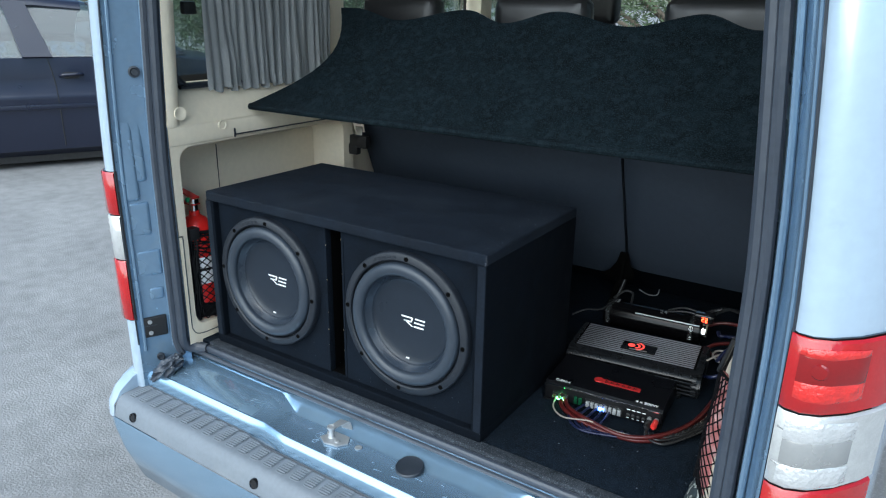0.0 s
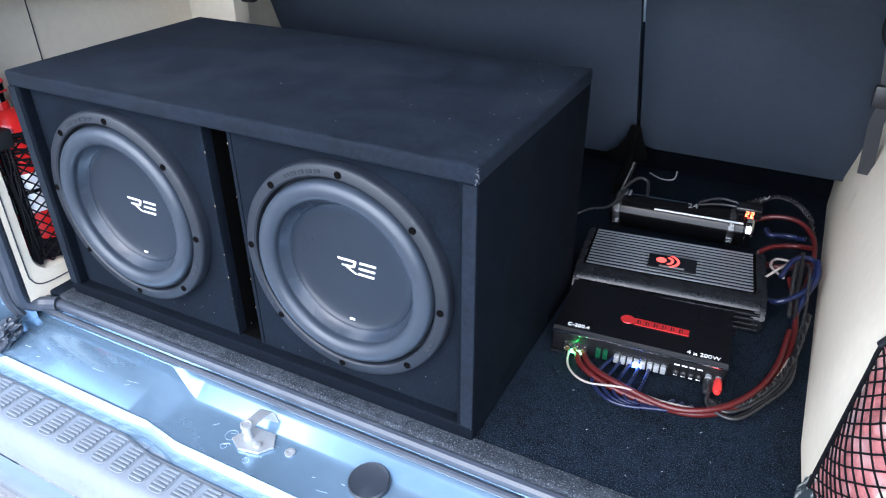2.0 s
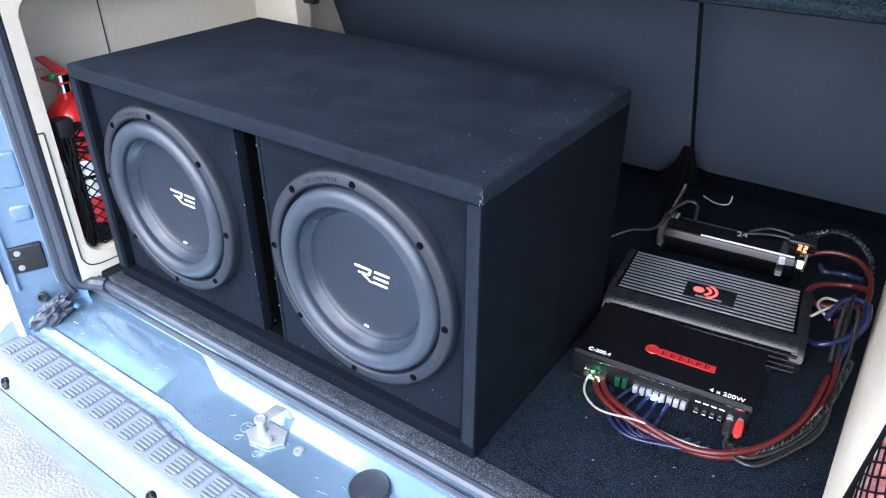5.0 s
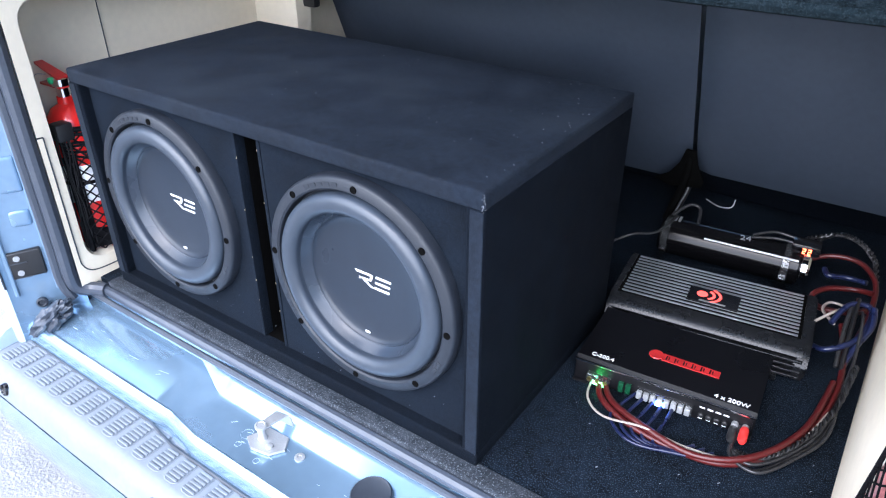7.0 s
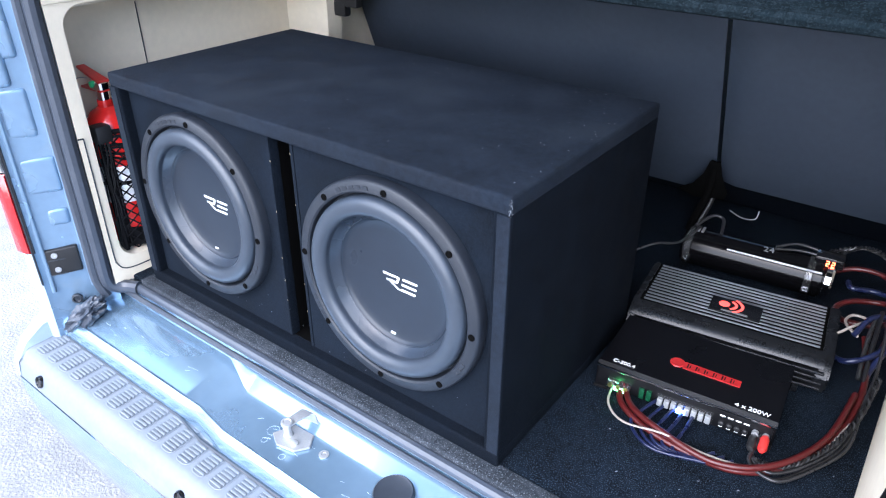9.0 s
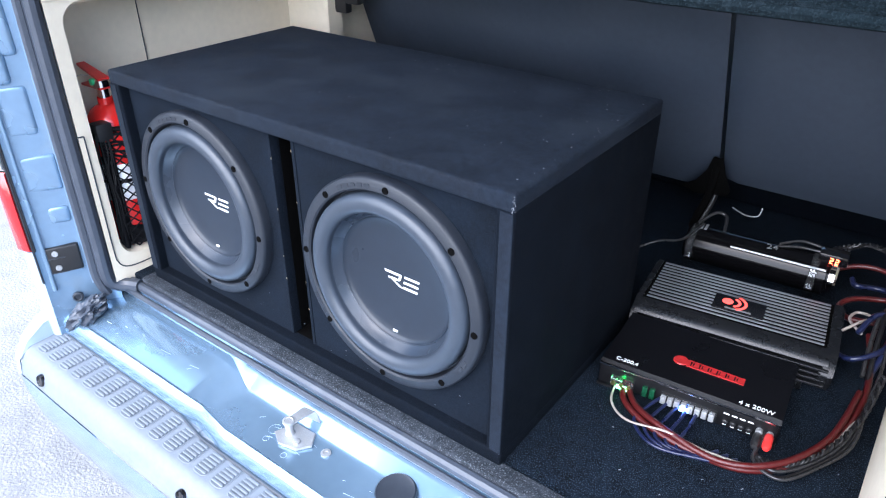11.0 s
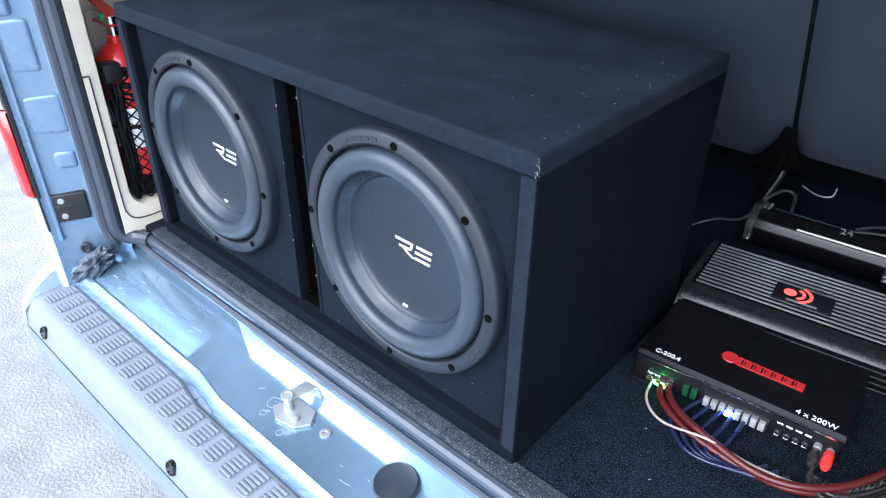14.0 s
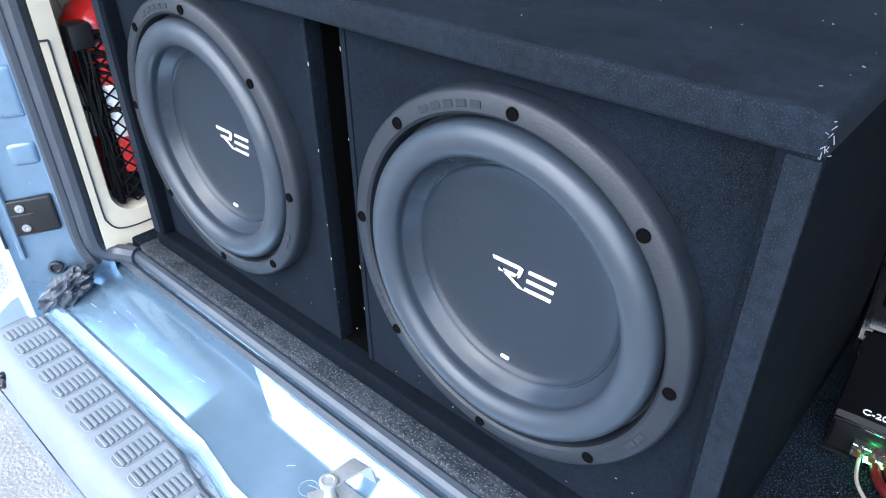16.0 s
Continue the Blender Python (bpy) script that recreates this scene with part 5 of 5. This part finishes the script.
# ---- fire extinguisher in its net pocket ----
def extinguisher():
    e = thing("fire_extinguisher", "small red fire extinguisher behind a net", "fire extinguisher", at=(-0.896, 0.034, 0.652))
    part("cylinder", lathe([(0.0, 0.0), (0.039, 0.0), (0.044, 0.006), (0.044, 0.225), (0.041, 0.245), (0.028, 0.262), (0.014, 0.270), (0.013, 0.282), (0.0, 0.282)], (0, 0, 0), 'z', 40), "red_ext", e, "red cylinder")
    # paper label: plain white with bars
    lab = bmesh.new()
    rows = []
    for z in (0.092, 0.165):
        rows.append([(0.0444 * math.cos(a), 0.0444 * math.sin(a), z) for a in np.linspace(-2.4, 0.2, 14)])
    part("paper_label", loft(rows), "white", e, "white label")
    bm = loft([[(0.0447 * math.cos(a), 0.0447 * math.sin(a), z) for a in np.linspace(-2.2, 0.0, 12)] for z in (0.128, 0.135)])
    part("label_bar", bm, "gloss", e)
    part("valve", lathe([(0.011, 0.0), (0.011, 0.018), (0.015, 0.02), (0.015, 0.032), (0.009, 0.036), (0.0, 0.036)], (0, 0, 0.282), 'z', 20), "chrome", e, "chrome valve")
    for z, tilt in ((0.318, 0.020), (0.302, -0.004)):
        bm = loft([[(0.012 - 0.085 * f, -0.011 + 0.004 * f, z + tilt * f * 1.0), (0.012 - 0.085 * f, 0.011 - 0.004 * f, z + tilt * f)] for f in (0, 0.25, 0.5, 0.75, 1.0)])
        part("lever", thick(bm, 0.004), "red_plastic", e, "red squeeze lever")
    part("safety_pin", lathe([(0.0, -0.006), (0.006, -0.004), (0.006, 0.004), (0.0, 0.006)], (-0.002, -0.014, 0.312), 'y', 16), "green", e, "green safety tag")
    part("pin_wire", tube([(-0.02, -0.012, 0.32), (-0.045, -0.02, 0.315), (-0.058, -0.02, 0.28), (-0.05, -0.016, 0.24)], 0.0008, 6), "zinc", e)


extinguisher()


def net(name, label, corners, nu, nv, r, bulge, edge_r=0.004, edge_mat="net"):
    """A knotted net of diamonds over a four-cornered patch that bulges."""
    A, B, C, D = (Vector(c) for c in corners)      # bottom left, bottom right, top right, top left
    nrm = (B - A).cross(D - A).normalized()

    def P(u, v):
        u, v = min(1, max(0, u)), min(1, max(0, v))
        q = (1 - u) * (1 - v) * A + u * (1 - v) * B + u * v * C + (1 - u) * v * D
        return q + nrm * bulge * math.sin(math.pi * u) * math.sin(math.pi * min(1, v * 1.0))
    t = thing(name, label, "net")
    bm = bmesh.new()
    cell = 1.0 / nu
    for sgn in (1, -1):
        for k in range(-nv, nu + nv + 1):
            pts = []
            for j in range(nv * 2 + 1):
                v = j / (nv * 2)
                u = (k + sgn * v * nv) / nu + (0 if sgn > 0 else 0)
                if -1e-6 <= u <= 1 + 1e-6:
                    wob = 0.10 * cell * noise.noise((k * 3.1, j * 0.7, sgn))
                    pts.append(P(u + wob, v))
            if len(pts) > 1:
                add_tube(bm, pts, r, 5, 1)
    tagged(part("mesh", bm, "net", t, "", 60), kind="stuff")
    rim = [P(0, v) for v in np.linspace(0, 1, 8)] + [P(u, 1) for u in np.linspace(0.1, 1, 8)] + [P(1, v) for v in np.linspace(0.9, 0, 8)]
    part("edge_cord", tube(rim, edge_r, 8, 2), edge_mat, t)
    return t


net("luggage_net", "black luggage net stretched over the trim pocket", ((-0.855, -0.012, 0.652), (-0.800, 0.125, 0.652), (-0.800, 0.125, 0.885), (-0.868, -0.006, 0.885)), 7, 12, 0.0015, 0.008, 0.005)
bunch = bmesh.new()
random.seed(3)
for k in range(9):
    y = -0.020 + 0.0026 * k
    add_tube(bunch, [(-0.858 + random.uniform(-0.006, 0.006), y + random.uniform(-0.004, 0.004), z) for z in (0.655, 0.70, 0.75, 0.80, 0.85, 0.885)], 0.0013, 5, 4)
tagged(part("net_bunch", bunch, "black", None, "", 60), "gathered black cords of the luggage net", "net", kind="stuff")
clip = part("net_clip", box(-0.878, -0.850, -0.018, 0.012, 0.870, 0.902, 0.005), "black")
tagged(clip, "black plastic clip of the luggage net", "clip")


def pouch():
    """Black cloth pouch standing behind the net, low towards the front of the van."""
    rows = []
    for j in range(15):
        v = j / 14
        low = max(0.0, min(1.0, (0.20 - v) / 0.09))
        um = 0.15 + 0.78 * low * low * (3 - 2 * low)
        row = []
        for i in range(13):
            u = um * i / 12
            x, y, z = -0.868 + 0.060 * u, -0.014 + 0.137 * u, 0.653 + 0.185 * v
            fold = 0.006 * math.sin(math.pi * i / 12) + 0.003 * noise.noise((u * 9, v * 5, 1.0)) + 0.0015 * noise.noise((u * 25, v * 14, 3.0))
            row.append((x + fold * 0.9, y - fold * 0.4, z + 0.004 * noise.noise((u * 8, 0, 7)) * v))
        rows.append(row)
    ob = part("cloth_pouch", thick(loft(rows), -0.004), "net", None, "", 80)
    tagged(ob, "black cloth pouch behind the luggage net", "pouch")


pouch()
bands = bmesh.new()
random.seed(8)
for k in range(7):
    z = 0.838 + 0.0085 * k
    add_tube(bands, [(-0.862 + 0.060 * u + random.uniform(-0.002, 0.002), -0.010 + 0.137 * u, z + random.uniform(-0.006, 0.006) - 0.012 * math.sin(math.pi * u) * (k % 3 == 0)) for u in (0, 0.2, 0.4, 0.6, 0.8, 1.0)], 0.0022, 6, 4)
tagged(part("net_cord", bands, "net", None, "", 60), "slack black cords along the net's upper edge", "net", kind="stuff")
PATCH = ((0.402, 0.075, 0.650), (0.464, -0.048, 0.620), (0.470, -0.048, 0.90), (0.418, 0.070, 0.872))
net("luggage_net", "dark luggage net round a red cloth bundle", PATCH, 6, 12, 0.0012, 0.020, 0.0025)


def bundle():
    b = thing("cloth_bundle", "pink and red striped cloth stuffed in a net", "cloth", at=(0.43, 0.02, 0.64))
    A, B, C, D = (Vector(c) for c in PATCH)
    nrm = (B - A).cross(D - A).normalized()
    o = Vector((0.43, 0.02, 0.64))
    rows = []
    for j in range(25):
        v = j / 24
        row = []
        for i in range(19):
            u = i / 18
            q = (1 - u) * (1 - v) * A + u * (1 - v) * B + u * v * C + (1 - u) * v * D
            lift = 0.018 * math.sin(math.pi * u) * math.sin(math.pi * v) - 0.004 + 0.005 * noise.noise((u * 5, v * 8, 2)) + 0.003 * noise.noise((u * 14, v * 20, 5))
            row.append(q + nrm * lift - o)
        rows.append(row)
    part("cloth", thick(loft(rows), -0.004), "cloth_red", b, "", 80)


bundle()
strap = part("net_strap", tube([(0.416, 0.068, 0.872), (0.424, 0.055, 0.90), (0.436, 0.045, 0.945)], 0.004, 8), "black")
tagged(strap, "black strap of the luggage net on the trim", "strap")
rag = bmesh.new()
bmesh.ops.create_icosphere(rag, subdivisions=3, radius=1.0)
for v in rag.verts:
    v.co *= 1 + 0.35 * noise.noise(v.co * 2.0)
    v.co = Vector((0.412 + v.co.x * 0.013 + 0.01 * v.co.z, 0.075 + v.co.y * 0.05, 0.630 + v.co.z * 0.030))
tagged(part("rag", rag, "cloth_pat", None, "", 80), "dark patterned rag tucked beside the wheel-arch trim", "rag")


# crumbs and lint on the load floor
random.seed(21)
crumbs = bmesh.new()
for k in range(26):
    x, y = random.uniform(0.03, 0.385), random.uniform(-0.01, 0.24) if k < 19 else random.uniform(0.25, 0.75)
    d = Vector((random.uniform(-1, 1), random.uniform(-1, 1), random.uniform(0, 0.4))).normalized() * random.uniform(0.0008, 0.0035)
    p = Vector((x, y, FLOOR + 0.001))
    add_tube(crumbs, [p, p + d], random.uniform(0.0003, 0.0006), 4, 1)
tagged(part("lint", crumbs, "lint", None, "", 0), "pale crumbs and lint on the load floor", "lint", kind="stuff")
hook = thing("seat_belt", "black seat belt with a looped buckle beside the wheel-arch trim", "seat belt", at=(0.392, 0.60, 1.0))
part("webbing", thick(loft([[(-0.010, 0.004, 0.050), (0.016, 0.0, 0.050)], [(-0.004, 0.004, 0.010), (0.020, -0.002, 0.010)], [(0.004, 0.0, -0.045), (0.022, -0.006, -0.045)], [(0.000, 0.002, -0.075), (0.020, -0.004, -0.075)], [(0.006, 0.0, -0.16), (0.028, -0.004, -0.16)]]), 0.003), "black", hook)
part("buckle_loop", tube([(0.012 + 0.024 * math.cos(t), 0.004 * math.sin(2 * t), 0.075 + 0.034 * math.sin(t)) for t in np.linspace(0.4, 6.68, 22)], 0.0095, 8, 2), "black", hook, "black plastic loop")
part("buckle", box(-0.006, 0.026, -0.010, 0.008, -0.050, -0.015, 0.006), "black", hook, "black plastic buckle")


# ---- fittings on the left pillar ----
guide = part("tailgate_guide", box(-0.012, 0.007, -0.029, 0.029, -0.027, 0.027, 0.004, 3), "black", van, "black plastic tailgate guide")
guide.matrix_local = pose(-0.9005, -0.1145, 0.661, 0, 0, -26)
for dz in (-0.015, 0.015):
    part("guide_screw", lathe([(0.0055, 0.006), (0.0055, 0.009), (0.002, 0.0095), (0.0, 0.008)], (0, -0.012, dz), 'x', 16), "zinc", guide)
    part("guide_edge", box(0.0065, 0.0085, -0.026, 0.004, dz - 0.011, dz - 0.009, 0.0006, 1), "rubber", guide)
for y, z, r in ((-0.112, 0.575, 0.010), (-0.100, 1.292, 0.013)):
    ob = part("pillar_plug", lathe([(r, 0.0), (r, 0.004), (r * 0.7, 0.005), (r * 0.5, 0.002), (0, 0.002)], (0, 0, 0), 'x', 24), "rubber", van, "round black plug")
    ob.matrix_local = pose(-0.896 if z < 1 else -0.876, y, z, 0, 0, -35)
# crumpled sealing tape at the sill's end
tape = bmesh.new()
bmesh.ops.create_icosphere(tape, subdivisions=4, radius=1.0)
for v in tape.verts:
    v.co *= 1 + 0.40 * noise.noise(v.co * 2.6) + 0.15 * noise.noise(v.co * 7)
    v.co = Vector((-0.866 + v.co.x * 0.028 + 0.022 * v.co.z, -0.118 + v.co.y * 0.030 + 0.016 * v.co.z, 0.552 + v.co.z * 0.034))
part("sealing_tape", tape, "seal", van, "crumpled grey sealing tape", 20)


# ---- parked car ----
def parked_car():
    car = thing("car", "dark blue hatchback parked alongside", "car", at=(-6.48, 2.76, 0), rz=-27)
    # the car's own axes: y ahead, x to its right; its right flank faces the van
    HW = 0.87
    body = part("body", bmesh.new(), "car_paint", car, "glossy dark blue body")
    rows = []
    for y in np.linspace(-2.0, 2.1, 42):
        f = (y + 2.0) / 4.1
        taper = 1 - 0.12 * max(0, abs(f - 0.48) - 0.30) ** 2 * 30
        top = np.interp(y, (-2.0, -1.8, -1.2, 0.9, 1.3, 1.9, 2.1), (0.80, 0.95, 1.00, 0.98, 0.93, 0.74, 0.55))
        prof = [(0.86, 0.11), (0.97, 0.17), (0.99, 0.36), (0.985, 0.50), (1.0, 0.62), (0.995, 0.655), (0.985, 0.67), (0.985, 0.80), (0.96, top - 0.02), (0.90, top), (0.0, top + 0.03)]
        row = [(HW * taper * a, y, min(z, top + 0.03)) for a, z in prof]
        rows.append(row + [(-p[0], p[1], p[2]) for p in row[-2::-1]])
    part("shell", loft(rows), "car_paint", body, "", 40)
    # dark block set low, standing in for the shadow under the car
    part("underbody_shade", box(-0.74, 0.74, -1.9, 1.95, 0.05, 0.30), "tyre", body)
    # roof and pillars
    rows = []
    for y in np.linspace(-1.75, 1.05, 24):
        z = np.interp(y, (-1.75, -1.5, -0.9, -0.2, 0.3, 0.7, 1.05), (1.05, 1.28, 1.45, 1.48, 1.44, 1.26, 1.02))
        rows.append([(HW * a, y, z - d) for a, d in ((0.74, 0.07), (0.70, 0.02), (0.55, 0.0), (0.0, -0.02), (-0.55, 0.0), (-0.70, 0.02), (-0.74, 0.07))])
    roof_rows = [r for r in rows if -1.0 < r[0][1] < 0.25]
    part("roof", thick(loft(roof_rows), 0.03), "car_paint", body, "", 50)
    glass_f = [r for r in rows if r[0][1] > 0.1]
    glass_b = [r for r in rows if r[0][1] < -0.85]
    for g in (glass_f, glass_b):
        part("windscreen", loft(g), "car_glass", body, "", 50)
    for side in (-1, 1):
        def X(z):
            return side * HW * (0.965 - 0.26 * (z - 0.98) / 0.45)
        def pillar_bar(y0, y1, w):
            part("pillar", thick(loft([[(X(0.97), y0 - w, 0.97), (X(0.97), y0 + w, 0.97)], [(X(1.42), y1 - w * 0.8, 1.42), (X(1.42), y1 + w * 0.8, 1.42)]]), 0.03), "car_paint", body)
        pillar_bar(0.98, 0.28, 0.05)
        pillar_bar(-0.20, -0.33, 0.115)
        pillar_bar(-1.18, -0.98, 0.10)
        for y0, y1, t0, t1 in ((-0.09, 0.93, -0.23, 0.24), (-1.08, -0.31, -0.90, -0.43)):
            w = part("side_window", loft([[(X(0.975) - side * 0.012, y0, 0.975), (X(0.975) - side * 0.012, y1, 0.975)], [(X(1.42) - side * 0.012, t0, 1.42), (X(1.42) - side * 0.012, t1, 1.42)]]), "car_glass", body, "tinted side window")
        for y in (-0.10, 0.98, -1.05):
            xs = side * HW
            part("door_seam", tube([(xs * 0.966, y - 0.03, 0.97), (xs * 0.989, y, 0.80), (xs * 1.001, y + 0.01, 0.62), (xs * 0.995, y + 0.01, 0.36), (xs * 0.975, y + 0.01, 0.20)], 0.004, 6), "tyre", body)
        for y in (-0.05, -1.0):
            h = part("door_handle", tube([(side * HW * 0.988, y, 0.815), (side * HW * 1.03, y + 0.03, 0.825), (side * HW * 1.03, y + 0.15, 0.83), (side * HW * 0.988, y + 0.18, 0.825)], 0.014, 8), "car_paint", body)
            part("handle_cup", box(*sorted((side * HW * 0.975, side * HW * 0.992)), y + 0.03, y + 0.15, 0.79, 0.845, 0.004), "tyre", h)
        part("rub_strip", box(*sorted((side * HW * 0.985, side * HW * 1.012)), -1.0, 0.98, 0.535, 0.575, 0.008), "car_paint", body)
        part("door_mirror", box(*sorted((side * 0.86, side * 1.06)), 0.75, 0.86, 0.95, 1.08, 0.04, 3), "car_paint", body)
        for y in (-1.25, 1.30):
            wheel = part("wheel", lathe([(0.20, -0.10), (0.30, -0.105), (0.315, -0.07), (0.315, 0.07), (0.30, 0.105), (0.20, 0.10)], (side * 0.76, y, 0.315), 'x', 40), "tyre", car, "black tyre on a silver rim")
            part("rim", lathe([(0.0, 0.0), (0.04, 0.0), (0.06, -0.02), (0.17, -0.01), (0.20, 0.01), (0.20, 0.03)], (side * 0.86, y, 0.315), 'x', 30), "zinc", wheel)
    part("steering_wheel", tube([(0.38 + 0.18 * math.cos(t), 0.62 + 0.05 * math.sin(t), 1.0 + 0.17 * math.sin(t)) for t in np.linspace(0, 2 * math.pi, 17)], 0.014, 8, 3), "tyre", car)
    for x in (0.38, -0.38):
        part("car_seat", box(x - 0.24, x + 0.24, -0.25, -0.08, 0.4, 1.12, 0.06, 3), "tyre", car)
        part("car_headrest", box(x - 0.13, x + 0.13, -0.27, -0.16, 1.14, 1.32, 0.04, 3), "tyre", car)


parked_car()


# ---- trees ahead of the van ----
def tree(x, y, height, spread, seed, leaves):
    rnd = random.Random(seed)
    t = thing("tree", "grey-green narrow-leaved tree beyond the van", "tree", group="trees", at=(x, y, 0))
    trunk = bmesh.new()
    add_tube(trunk, [(0, 0, 0), (0.05, 0.02, 0.5), (0.0, -0.03, 1.1), (0.06, 0.0, height * 0.7)], lambda u: 0.14 * (1 - 0.75 * u), 10, 5)
    tips = []
    for k in range(16):
        a = rnd.uniform(0, 6.283)
        z0 = rnd.uniform(0.35, 0.65) * height * 0.7
        L = rnd.uniform(0.6, 1.0) * spread
        end = Vector((L * math.cos(a), L * math.sin(a), z0 + rnd.uniform(0.1, 0.55) * height))
        mid = Vector((0.45 * L * math.cos(a), 0.45 * L * math.sin(a), z0 + 0.12 * height))
        add_tube(trunk, [(0.02, 0, z0), mid, end], lambda u: 0.045 * (1 - 0.85 * u), 6, 4)
        tips += [mid.lerp(end, f) for f in (0.2, 0.5, 0.8, 1.0)]
    part("trunk", trunk, "bark", t, "", 60)
    verts, faces = [], []
    for k in range(leaves):
        c = rnd.choice(tips) + Vector((rnd.gauss(0, 0.24), rnd.gauss(0, 0.24), rnd.gauss(0, 0.26)))
        d = Vector((rnd.gauss(0, 1), rnd.gauss(0, 1), rnd.gauss(0.2, 0.8))).normalized()
        s = d.orthogonal().normalized()
        s = (Matrix.Rotation(rnd.uniform(0, 6.28), 3, d) @ s)
        L, w = rnd.uniform(0.07, 0.14), rnd.uniform(0.007, 0.013)
        bend = s.cross(d) * L * 0.12
        i = len(verts)
        verts += [c, c + d * L * 0.5 + s * w + bend, c + d * L, c + d * L * 0.5 - s * w + bend]
        faces.append((i, i + 1, i + 2, i + 3))
    me = bpy.data.meshes.new("crown")
    me.from_pydata(verts, [], faces)
    me.materials.append(M["leaf"])
    ob = new("crown", me)
    ob.parent = t
    tagged(ob, "narrow grey-green leaves", kind="stuff")


for k, (x, y, h, s) in enumerate(((-3.3, 6.6, 3.4, 1.5), (-1.2, 6.2, 3.2, 1.4), (0.6, 6.4, 3.5, 1.5), (-5.6, 6.9, 3.6, 1.6), (2.6, 5.6, 3.4, 1.5), (-8.2, 7.8, 3.8, 1.8), (-10.5, 5.4, 3.8, 1.8), (-7.6, 5.9, 2.6, 1.3), (-6.2, 6.2, 2.7, 1.3))):
    tree(x, y, h, s, 20 + k, 9000)
